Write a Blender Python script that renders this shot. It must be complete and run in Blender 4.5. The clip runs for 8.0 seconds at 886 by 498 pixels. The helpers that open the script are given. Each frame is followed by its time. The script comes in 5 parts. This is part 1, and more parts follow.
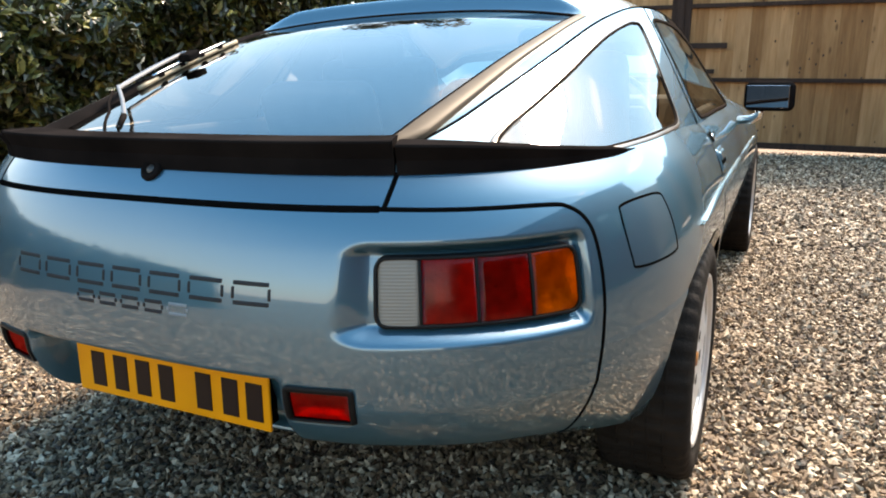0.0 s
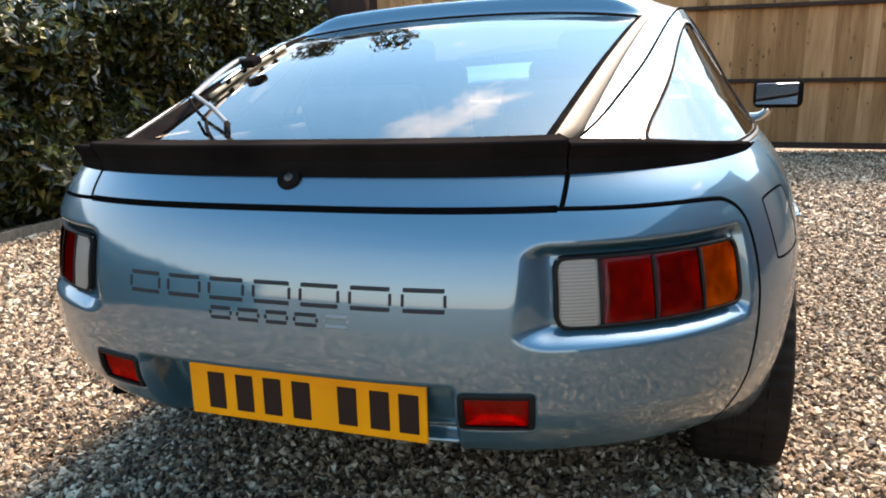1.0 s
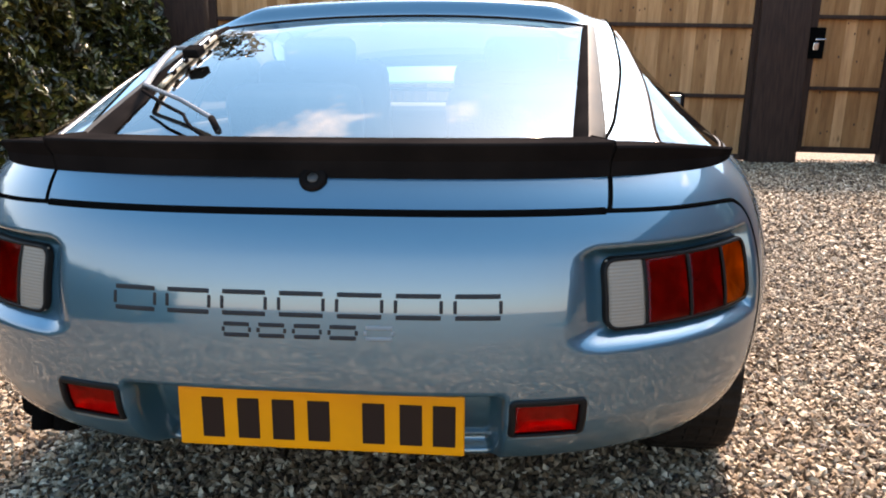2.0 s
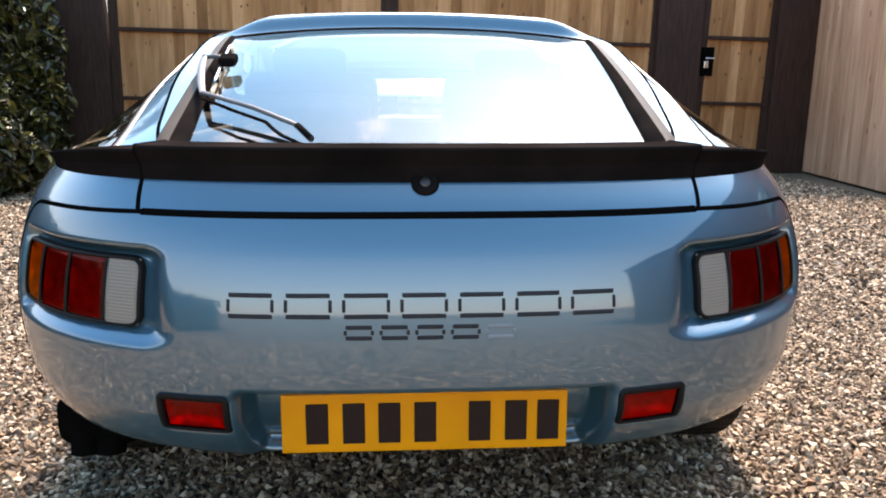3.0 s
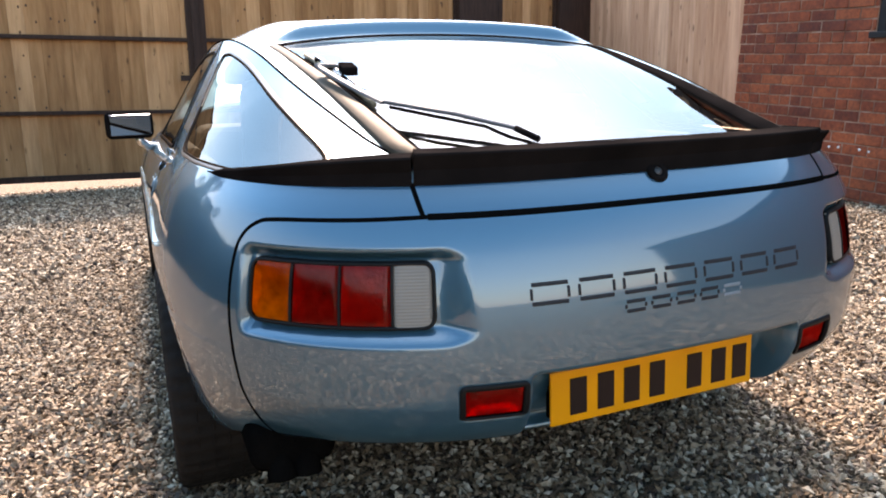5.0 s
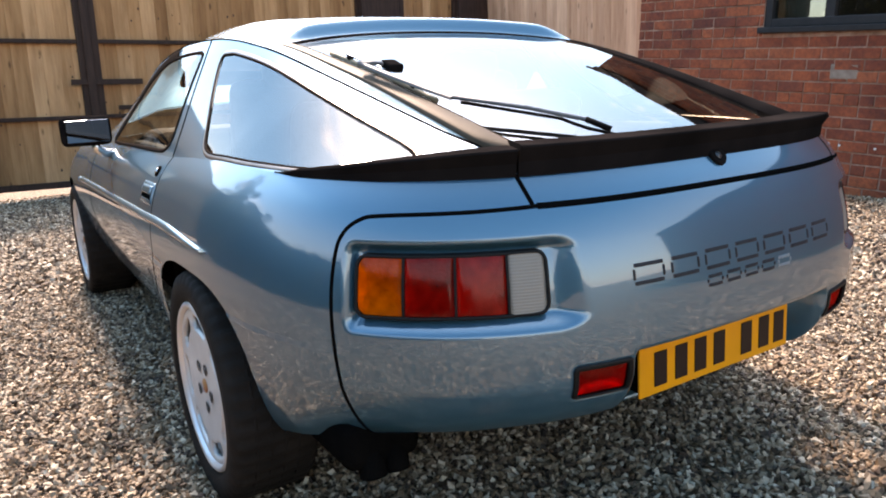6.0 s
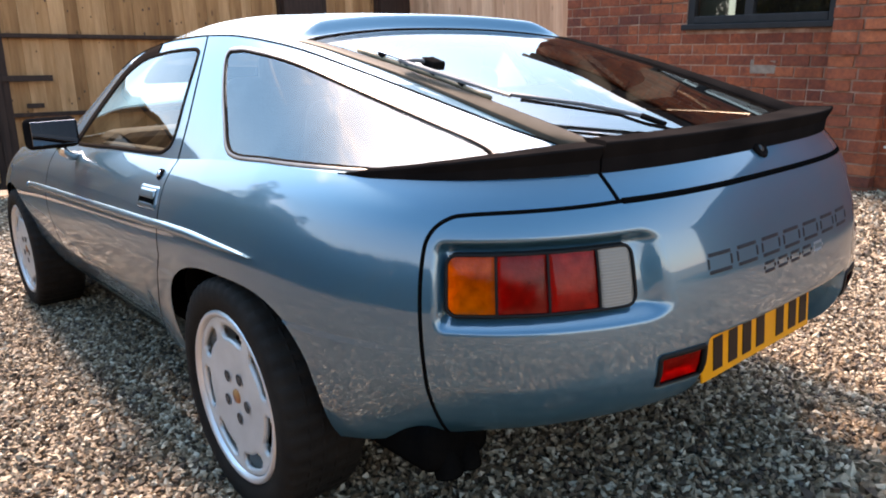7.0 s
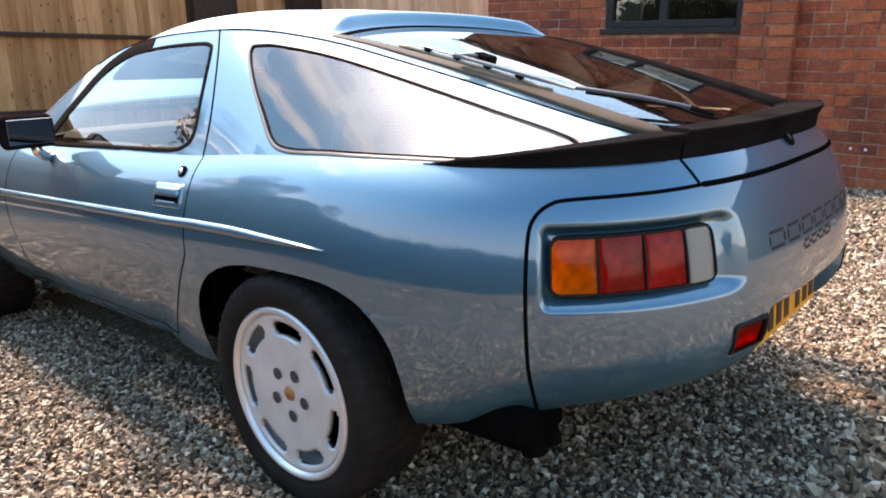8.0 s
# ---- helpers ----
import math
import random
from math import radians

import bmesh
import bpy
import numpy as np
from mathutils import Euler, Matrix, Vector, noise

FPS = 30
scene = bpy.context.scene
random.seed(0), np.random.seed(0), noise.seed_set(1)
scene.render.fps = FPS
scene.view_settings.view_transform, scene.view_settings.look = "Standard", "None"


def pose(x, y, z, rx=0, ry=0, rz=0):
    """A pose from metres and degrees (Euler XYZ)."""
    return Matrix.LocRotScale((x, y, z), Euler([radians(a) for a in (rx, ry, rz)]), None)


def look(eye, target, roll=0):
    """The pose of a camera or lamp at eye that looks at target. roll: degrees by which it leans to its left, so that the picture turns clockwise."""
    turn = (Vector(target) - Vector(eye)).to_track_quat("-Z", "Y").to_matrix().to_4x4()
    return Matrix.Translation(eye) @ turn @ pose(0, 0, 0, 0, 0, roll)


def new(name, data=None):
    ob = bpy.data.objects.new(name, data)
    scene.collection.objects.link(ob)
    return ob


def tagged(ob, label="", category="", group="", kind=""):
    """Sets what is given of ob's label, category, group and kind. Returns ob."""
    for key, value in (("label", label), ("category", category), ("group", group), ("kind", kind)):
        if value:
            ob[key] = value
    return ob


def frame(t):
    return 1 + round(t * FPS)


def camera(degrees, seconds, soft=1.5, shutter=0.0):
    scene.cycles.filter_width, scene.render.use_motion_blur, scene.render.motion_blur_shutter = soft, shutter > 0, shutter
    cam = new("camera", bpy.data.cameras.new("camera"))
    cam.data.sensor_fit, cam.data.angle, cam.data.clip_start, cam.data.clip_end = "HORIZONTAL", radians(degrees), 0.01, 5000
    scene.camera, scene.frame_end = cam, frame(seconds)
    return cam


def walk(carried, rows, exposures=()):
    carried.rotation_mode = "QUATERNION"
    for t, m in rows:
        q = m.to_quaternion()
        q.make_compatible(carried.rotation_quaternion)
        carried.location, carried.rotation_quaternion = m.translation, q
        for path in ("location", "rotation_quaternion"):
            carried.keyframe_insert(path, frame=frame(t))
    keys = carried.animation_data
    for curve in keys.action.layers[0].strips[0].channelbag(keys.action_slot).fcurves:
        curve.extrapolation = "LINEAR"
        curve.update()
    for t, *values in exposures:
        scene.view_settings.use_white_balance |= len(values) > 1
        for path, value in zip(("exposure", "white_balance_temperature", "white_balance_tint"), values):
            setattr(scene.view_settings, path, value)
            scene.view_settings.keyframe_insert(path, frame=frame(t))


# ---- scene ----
cam = camera(63.3, 8.0, 1.9)
PATH = [
    (0, (1.097, -0.983, 1.073), (0.257, 0.765, 0.583), -1.3),
    (0.5, (0.947, -1.028, 1.076), (0.162, 0.744, 0.584), -2.3),
    (1, (0.705, -1.126, 1.071), (0.048, 0.702, 0.595), -2.3),
    (1.5, (0.55, -1.147, 1.066), (0.095, 0.741, 0.589), -1.8),
    (1.7, (0.464, -1.146, 1.069), (0.127, 0.765, 0.584), -0.9),
    (2.8, (0.019, -1.216, 1.05), (0.096, 0.737, 0.625), 0.2),
    (3, (-0.046, -1.216, 1.052), (0.076, 0.733, 0.62), 0.3),
    (3.5, (-0.254, -1.198, 1.071), (0.031, 0.728, 0.611), -0.1),
    (4, (-0.528, -1.206, 1.061), (-0.043, 0.683, 0.62), 0.2),
    (4.5, (-0.76, -1.207, 1.073), (-0.117, 0.633, 0.625), -0.4),
    (5, (-0.956, -1.139, 1.07), (-0.2, 0.66, 0.632), -1.5),
    (5.2, (-1.035, -1.107, 1.09), (-0.23, 0.667, 0.639), -2.0),
    (6.3, (-1.434, -0.926, 1.073), (-0.323, 0.674, 0.622), -2.7),
    (6.5, (-1.486, -0.887, 1.08), (-0.336, 0.684, 0.62), -2.8),
    (7, (-1.615, -0.775, 1.098), (-0.373, 0.718, 0.622), -2.8),
    (7.5, (-1.777, -0.656, 1.099), (-0.427, 0.74, 0.62), -2.5),
    (8, (-1.947, -0.526, 1.095), (-0.492, 0.759, 0.614), -2.5),
]
walk(cam, [(t, look(eye, target, roll)) for t, eye, target, roll in PATH], [(0.0, 1.38, 8800, 19), (1.5, 1.47, 8900, 26), (4.0, 1.40, 8900, 29), (8.0, 1.46, 8700, 30)])

# ---- light ----
SUN_AZ, SUN_EL = 8.0, 46.0          # degrees to the right of +y, above the ground
world = bpy.data.worlds.new("sky")
scene.world = world
world.use_nodes = True
wn, wl = world.node_tree.nodes, world.node_tree.links
sky = wn.new("ShaderNodeTexSky")
sky.sky_type, sky.sun_disc = "NISHITA", False
sky.sun_elevation, sky.sun_rotation = radians(SUN_EL), radians(SUN_AZ)
sky.dust_density, sky.air_density, sky.ozone_density = 0.05, 1.0, 2.0
back = wn["Background"]
back.inputs["Strength"].default_value = 0.094
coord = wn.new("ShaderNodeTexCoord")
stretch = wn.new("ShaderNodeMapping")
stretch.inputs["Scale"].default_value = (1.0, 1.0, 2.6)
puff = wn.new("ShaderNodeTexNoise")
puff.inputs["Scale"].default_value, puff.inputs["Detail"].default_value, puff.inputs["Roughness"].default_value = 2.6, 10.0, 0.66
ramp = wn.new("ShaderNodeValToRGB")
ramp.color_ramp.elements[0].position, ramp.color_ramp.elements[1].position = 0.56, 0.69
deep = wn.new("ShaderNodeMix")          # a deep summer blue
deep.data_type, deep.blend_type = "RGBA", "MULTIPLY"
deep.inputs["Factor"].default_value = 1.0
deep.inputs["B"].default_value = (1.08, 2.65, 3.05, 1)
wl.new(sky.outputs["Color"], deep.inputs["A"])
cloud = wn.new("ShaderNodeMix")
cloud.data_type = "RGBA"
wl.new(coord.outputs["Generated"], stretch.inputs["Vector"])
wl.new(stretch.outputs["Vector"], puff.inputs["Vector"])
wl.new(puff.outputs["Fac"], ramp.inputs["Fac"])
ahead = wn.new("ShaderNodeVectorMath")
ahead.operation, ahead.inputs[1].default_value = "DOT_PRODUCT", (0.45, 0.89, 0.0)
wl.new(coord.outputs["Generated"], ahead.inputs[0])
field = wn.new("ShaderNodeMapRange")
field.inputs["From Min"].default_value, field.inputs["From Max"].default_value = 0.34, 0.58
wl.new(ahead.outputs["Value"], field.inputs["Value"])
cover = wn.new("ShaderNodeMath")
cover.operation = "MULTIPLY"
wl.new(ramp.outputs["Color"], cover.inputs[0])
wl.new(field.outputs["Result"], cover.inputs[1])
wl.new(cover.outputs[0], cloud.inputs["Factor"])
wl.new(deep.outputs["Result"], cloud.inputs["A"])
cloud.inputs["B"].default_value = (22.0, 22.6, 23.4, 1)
# added bright patch of sky, apart from the sun, that whitens the glass
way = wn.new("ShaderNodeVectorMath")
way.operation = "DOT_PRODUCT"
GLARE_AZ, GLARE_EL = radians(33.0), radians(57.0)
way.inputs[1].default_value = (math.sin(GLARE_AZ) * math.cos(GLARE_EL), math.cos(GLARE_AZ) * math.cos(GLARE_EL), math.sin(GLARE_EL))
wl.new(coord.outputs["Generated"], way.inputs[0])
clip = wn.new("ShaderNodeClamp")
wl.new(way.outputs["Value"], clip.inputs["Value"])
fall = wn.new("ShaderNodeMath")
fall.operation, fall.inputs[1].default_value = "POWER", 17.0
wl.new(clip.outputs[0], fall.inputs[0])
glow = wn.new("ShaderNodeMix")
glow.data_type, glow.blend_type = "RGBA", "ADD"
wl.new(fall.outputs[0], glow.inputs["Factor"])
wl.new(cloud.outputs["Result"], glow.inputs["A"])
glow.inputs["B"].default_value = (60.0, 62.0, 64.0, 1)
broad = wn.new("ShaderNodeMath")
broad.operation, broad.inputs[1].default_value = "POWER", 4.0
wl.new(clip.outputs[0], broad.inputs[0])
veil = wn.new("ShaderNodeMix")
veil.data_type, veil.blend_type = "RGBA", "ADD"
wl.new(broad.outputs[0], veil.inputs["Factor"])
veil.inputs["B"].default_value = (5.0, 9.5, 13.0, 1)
# pale haze towards the horizon, alike all round
split = wn.new("ShaderNodeSeparateXYZ")
wl.new(coord.outputs["Generated"], split.inputs[0])
low = wn.new("ShaderNodeMapRange")
low.inputs["From Min"].default_value, low.inputs["From Max"].default_value = 0.0, 0.60
low.inputs["To Min"].default_value, low.inputs["To Max"].default_value = 1.0, 0.0
wl.new(split.outputs["Z"], low.inputs["Value"])
bend = wn.new("ShaderNodeMath")
bend.operation, bend.inputs[1].default_value = "POWER", 1.4
wl.new(low.outputs["Result"], bend.inputs[0])
haze = wn.new("ShaderNodeMix")
haze.data_type = "RGBA"
wl.new(bend.outputs[0], haze.inputs["Factor"])
haze.inputs["B"].default_value = (10.6, 11.2, 11.0, 1)
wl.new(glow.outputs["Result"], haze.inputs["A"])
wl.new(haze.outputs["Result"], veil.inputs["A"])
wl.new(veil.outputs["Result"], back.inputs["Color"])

sun = new("sun", bpy.data.lights.new("sun", "SUN"))
sun.data.energy, sun.data.angle, sun.data.color = 5.0, radians(9.0), (1.0, 0.95, 0.86)
az, el = radians(SUN_AZ), radians(SUN_EL)
sun.matrix_world = look((math.sin(az) * math.cos(el) * 40, math.cos(az) * math.cos(el) * 40, math.sin(el) * 40), (0, 0, 0))


# ---- materials ----
def material(name, colour, rough=0.5, metal=0.0, **more):
    """A Principled material; more: other inputs by name."""
    m = bpy.data.materials.new(name)
    m.use_nodes = True
    b = m.node_tree.nodes["Principled BSDF"]
    b.inputs["Base Color"].default_value = (*colour, 1)
    b.inputs["Roughness"].default_value, b.inputs["Metallic"].default_value = rough, metal
    for key, value in more.items():
        b.inputs[key.replace("_", " ")].default_value = value
    return m


def vary(m, colours, scale=8.0, detail=5.0, bump=0.0, bump_scale=60.0, stretch=(1, 1, 1), rough=None, positions=None, source="noise"):
    """Gives m's colour a ramp over noise, or over a random number for each piece or island, and a bump."""
    n, l = m.node_tree.nodes, m.node_tree.links
    b = n["Principled BSDF"]
    tex, mp = n.new("ShaderNodeTexCoord"), n.new("ShaderNodeMapping")
    mp.inputs["Scale"].default_value = stretch
    l.new(tex.outputs["Object"], mp.inputs["Vector"])
    noise_a = n.new("ShaderNodeTexNoise")
    noise_a.inputs["Scale"].default_value, noise_a.inputs["Detail"].default_value = scale, detail
    l.new(mp.outputs["Vector"], noise_a.inputs["Vector"])
    cr = n.new("ShaderNodeValToRGB")
    while len(cr.color_ramp.elements) < len(colours):
        cr.color_ramp.elements.new(0.5)
    for k, c in enumerate(colours):
        cr.color_ramp.elements[k].position = positions[k] if positions else 0.25 + 0.5 * k / max(1, len(colours) - 1)
        cr.color_ramp.elements[k].color = (*c, 1)
    if source == "noise":
        l.new(noise_a.outputs["Fac"], cr.inputs["Fac"])
    else:
        if source == "piece":
            rnd = n.new("ShaderNodeObjectInfo").outputs["Random"]
        else:
            rnd = n.new("ShaderNodeNewGeometry").outputs["Random Per Island"]
        mixed = n.new("ShaderNodeMath")
        mixed.operation = "MULTIPLY_ADD"
        mixed.inputs[1].default_value = 0.45
        l.new(noise_a.outputs["Fac"], mixed.inputs[0])
        shift = n.new("ShaderNodeMath")
        shift.operation = "MULTIPLY_ADD"
        shift.inputs[1].default_value, shift.inputs[2].default_value = 0.85, -0.15
        l.new(rnd, shift.inputs[0])
        l.new(shift.outputs[0], mixed.inputs[2])
        l.new(mixed.outputs[0], cr.inputs["Fac"])
    l.new(cr.outputs["Color"], b.inputs["Base Color"])
    if rough:
        rr = n.new("ShaderNodeMapRange")
        rr.inputs["To Min"].default_value, rr.inputs["To Max"].default_value = rough
        l.new(noise_a.outputs["Fac"], rr.inputs["Value"])
        l.new(rr.outputs["Result"], b.inputs["Roughness"])
    if bump:
        noise_b, bp = n.new("ShaderNodeTexNoise"), n.new("ShaderNodeBump")
        noise_b.inputs["Scale"].default_value, noise_b.inputs["Detail"].default_value = bump_scale, 4.0
        l.new(mp.outputs["Vector"], noise_b.inputs["Vector"])
        l.new(noise_b.outputs["Fac"], bp.inputs["Height"])
        bp.inputs["Strength"].default_value, bp.inputs["Distance"].default_value = bump, 0.01
        l.new(bp.outputs["Normal"], b.inputs["Normal"])
    return m


def glass_material(name, tint, ior=None):
    """Tinted glass; without ior, a plastic lens with an even, weak gloss."""
    m = bpy.data.materials.new(name)
    m.use_nodes = True
    n, l = m.node_tree.nodes, m.node_tree.links
    n.remove(n["Principled BSDF"])
    clear, gloss, mix, fr = (n.new("ShaderNode" + k) for k in ("BsdfTransparent", "BsdfGlossy", "MixShader", "Fresnel"))
    clear.inputs["Color"].default_value = (*tint, 1)
    gloss.inputs["Roughness"].default_value = 0.012 if ior else 0.12
    fr.inputs["IOR"].default_value = ior or 1.45
    mix.inputs[0].default_value = 0.016
    if ior:
        l.new(fr.outputs[0], mix.inputs[0])
    l.new(clear.outputs[0], mix.inputs[1])
    l.new(gloss.outputs[0], mix.inputs[2])
    l.new(mix.outputs[0], n["Material Output"].inputs["Surface"])
    return m


PAINT = vary(material("blue_metallic_paint", (0.12, 0.22, 0.32), 0.42, 0.55, Coat_Weight=1.0, Coat_Roughness=0.055, Coat_IOR=1.77),
             [(0.0235, 0.100, 0.147), (0.0275, 0.112, 0.163)], 1.7, 3.0, rough=(0.36, 0.42))
RUBBER = vary(material("black_rubber", (0.01, 0.009, 0.009), 0.8, Specular_IOR_Level=0.0), [(0.005, 0.0045, 0.0045), (0.012, 0.010, 0.0095)], 9.0, 5.0, 0.12, 260.0, rough=(0.7, 0.9))
TYRE = vary(material("tyre_rubber", (0.02, 0.02, 0.02), 0.8, Specular_IOR_Level=0.08), [(0.008, 0.0066, 0.0058), (0.019, 0.0155, 0.013)], 14.0, 6.0, 0.2, 180.0, rough=(0.6, 0.85))
SEAM = material("shut_line", (0.003, 0.003, 0.003), 0.9, Specular_IOR_Level=0.0)
TRIM = vary(material("dark_anodised_trim", (0.03, 0.028, 0.026), 0.4, 0.3), [(0.024, 0.022, 0.020), (0.04, 0.036, 0.032)], 20.0)
ALLOY = vary(material("painted_alloy", (0.55, 0.55, 0.55), 0.38, 0.35), [(0.44, 0.43, 0.41), (0.57, 0.56, 0.54)], 12.0, 5.0, rough=(0.32, 0.5))
BRIGHT = material("machined_rim_edge", (0.60, 0.59, 0.58), 0.36, 0.6)
# one near-black for floors, liners, exhaust, plate bracket and discs
UNDER = vary(material("underside_black", (0.012, 0.012, 0.012), 0.95, Specular_IOR_Level=0.0), [(0.002, 0.002, 0.002), (0.005, 0.0045, 0.004)], 12.0, 4.0, 0.3, 90.0)
WINDOW_RUBBER = material("window_rubber", (0.018, 0.014, 0.012), 0.55, Specular_IOR_Level=0.0)
GLASS = glass_material("window_glass", (0.46, 0.50, 0.48), 1.82)
MIRROR = material("mirror_glass", (0.14, 0.15, 0.165), 0.02, 1.0)
BRONZE = vary(material("bronze_anodised_trim", (0.13, 0.09, 0.06), 0.5, 0.0, Specular_IOR_Level=0.03), [(0.050, 0.037, 0.026), (0.076, 0.057, 0.041)], 14.0, 5.0, rough=(0.38, 0.5))
BRONZE_BRIGHT = vary(material("satin_bronze_trim", (0.16, 0.13, 0.11), 0.35, 0.5), [(0.13, 0.10, 0.082), (0.19, 0.155, 0.13)], 14.0, 5.0, rough=(0.28, 0.4))
WIPER_GREY = material("grey_wiper_arm", (0.10, 0.10, 0.104), 0.45, 0.0, Specular_IOR_Level=0.2)
BLADE = material("beige_wiper_blade", (0.20, 0.165, 0.11), 0.5, Specular_IOR_Level=0.2)
FOG_RED = glass_material("fog_lamp_lens", (0.90, 0.21, 0.18))
AMBER = glass_material("amber_lens", (0.92, 0.53, 0.17))
RED = glass_material("red_lens", (0.71, 0.205, 0.17))
REFLECTOR = vary(material("lamp_reflector", (0.6, 0.6, 0.6), 0.42, 0.9), [(0.36, 0.36, 0.36), (0.70, 0.70, 0.70)], 40.0, 2.0, 0.25, 120.0)
WHITE_LENS = material("clear_ribbed_lens", (0.20, 0.178, 0.15), 0.3, Specular_IOR_Level=0.2)
LAMP_BLACK = material("lamp_gasket", (0.006, 0.006, 0.006), 0.5, Specular_IOR_Level=0.12)
YELLOW = vary(material("number_plate_yellow", (0.78, 0.40, 0.01), 0.4, Specular_IOR_Level=0.25), [(0.60, 0.215, 0.002), (0.72, 0.265, 0.003)], 9.0)
INK = material("plate_characters", (0.012, 0.005, 0.004), 0.5, Specular_IOR_Level=0.2)
DECAL = material("grey_decal", (0.02, 0.022, 0.025), 0.5, Specular_IOR_Level=0.1)
DECAL_PALE = material("pale_grey_decal", (0.12, 0.16, 0.18), 0.4)
STEEL = material("bright_steel", (0.62, 0.63, 0.64), 0.25, 1.0)
CABIN = vary(material("dark_cabin_trim", (0.03, 0.026, 0.024), 0.8), [(0.02, 0.018, 0.017), (0.045, 0.038, 0.034)], 8.0)
SEAT = vary(material("seat_leather", (0.10, 0.075, 0.06), 0.55), [(0.07, 0.052, 0.042), (0.13, 0.10, 0.08)], 12.0, 5.0, 0.15, 120.0)
BOLT_WELL = material("bolt_well_shade", (0.03, 0.03, 0.03), 0.6)
CREST = vary(material("wheel_centre_badge", (0.35, 0.12, 0.04), 0.4), [(0.45, 0.2, 0.05), (0.2, 0.05, 0.03)], 60.0)

BOARD = vary(material("tan_softwood_board", (0.36, 0.25, 0.15), 0.8, Specular_IOR_Level=0.15), [(0.25, 0.115, 0.048), (0.38, 0.190, 0.086), (0.50, 0.270, 0.135)], 3.0, 8.0, 0.35, 9.0, (14, 14, 1), source="piece", positions=[0.05, 0.5, 0.95])
BOARD_GREY = vary(material("weathered_tan_board", (0.40, 0.32, 0.25), 0.85, Specular_IOR_Level=0.08), [(0.45, 0.235, 0.140), (0.54, 0.295, 0.182), (0.61, 0.355, 0.228)], 3.0, 8.0, 0.35, 9.0, (14, 14, 1), source="piece", positions=[0.05, 0.5, 0.95])


def weather(m, scale, stretch, low, high):
    """Multiplies m's colour by long uneven streaks and a few dark knots."""
    n, l = m.node_tree.nodes, m.node_tree.links
    b = n["Principled BSDF"]
    source = b.inputs["Base Color"].links[0].from_socket
    tex, mp, streak, cr = n.new("ShaderNodeTexCoord"), n.new("ShaderNodeMapping"), n.new("ShaderNodeTexNoise"), n.new("ShaderNodeValToRGB")
    shift = n.new("ShaderNodeVectorMath")
    rnd = n.new("ShaderNodeObjectInfo")
    shift.operation, shift.inputs[1].default_value = "MULTIPLY_ADD", (1, 1, 1)
    spread = n.new("ShaderNodeMath")
    spread.operation, spread.inputs[1].default_value = "MULTIPLY", 37.0
    l.new(rnd.outputs["Random"], spread.inputs[0])
    l.new(tex.outputs["Object"], shift.inputs[0])
    l.new(spread.outputs[0], shift.inputs[2])
    mp.inputs["Scale"].default_value = stretch
    l.new(shift.outputs[0], mp.inputs["Vector"])
    streak.inputs["Scale"].default_value, streak.inputs["Detail"].default_value, streak.inputs["Roughness"].default_value = scale, 9.0, 0.65
    l.new(mp.outputs["Vector"], streak.inputs["Vector"])
    l.new(streak.outputs["Fac"], cr.inputs["Fac"])
    cr.color_ramp.elements[0].position, cr.color_ramp.elements[1].position = 0.36, 0.62
    cr.color_ramp.elements[0].color, cr.color_ramp.elements[1].color = (*low, 1), (*high, 1)
    knot_map, knot, spot = n.new("ShaderNodeMapping"), n.new("ShaderNodeTexVoronoi"), n.new("ShaderNodeMapRange")
    knot_map.inputs["Scale"].default_value = (7.0, 7.0, 2.6)
    l.new(shift.outputs[0], knot_map.inputs["Vector"])
    l.new(knot_map.outputs["Vector"], knot.inputs["Vector"])
    knot.inputs["Scale"].default_value = 1.0
    spot.inputs["From Min"].default_value, spot.inputs["From Max"].default_value = 0.05, 0.14
    spot.inputs["To Min"].default_value, spot.inputs["To Max"].default_value = 0.4, 1.0
    l.new(knot.outputs["Distance"], spot.inputs["Value"])
    one, two = n.new("ShaderNodeMix"), n.new("ShaderNodeMix")
    for k in (one, two):
        k.data_type, k.blend_type = "RGBA", "MULTIPLY"
        k.inputs["Factor"].default_value = 1.0
    l.new(source, one.inputs["A"])
    l.new(cr.outputs["Color"], one.inputs["B"])
    l.new(one.outputs["Result"], two.inputs["A"])
    l.new(spot.outputs["Result"], two.inputs["B"])
    l.new(two.outputs["Result"], b.inputs["Base Color"])


weather(BOARD, 2.2, (5, 5, 0.55), (0.74, 0.70, 0.66), (1.1, 1.1, 1.1))
weather(BOARD_GREY, 2.2, (5, 5, 0.55), (0.78, 0.72, 0.70), (1.08, 1.08, 1.08))
RUST = vary(material("rusty_nail_mark", (0.05, 0.025, 0.014), 0.9), [(0.03, 0.015, 0.009), (0.10, 0.05, 0.025)], 30.0)
STAINED = vary(material("dark_stained_timber", (0.03, 0.018, 0.014), 0.7, Specular_IOR_Level=0.2), [(0.018, 0.009, 0.007), (0.050, 0.025, 0.017)], 4.0, 7.0, 0.25, 10.0, (10, 10, 1))
BRICK = vary(material("red_brick", (0.4, 0.12, 0.06), 0.85), [(0.16, 0.030, 0.0115), (0.265, 0.052, 0.0165), (0.33, 0.069, 0.0215), (0.385, 0.094, 0.032)], 22.0, 8.0, 0.5, 90.0, source="piece", positions=[0.02, 0.35, 0.65, 0.98])
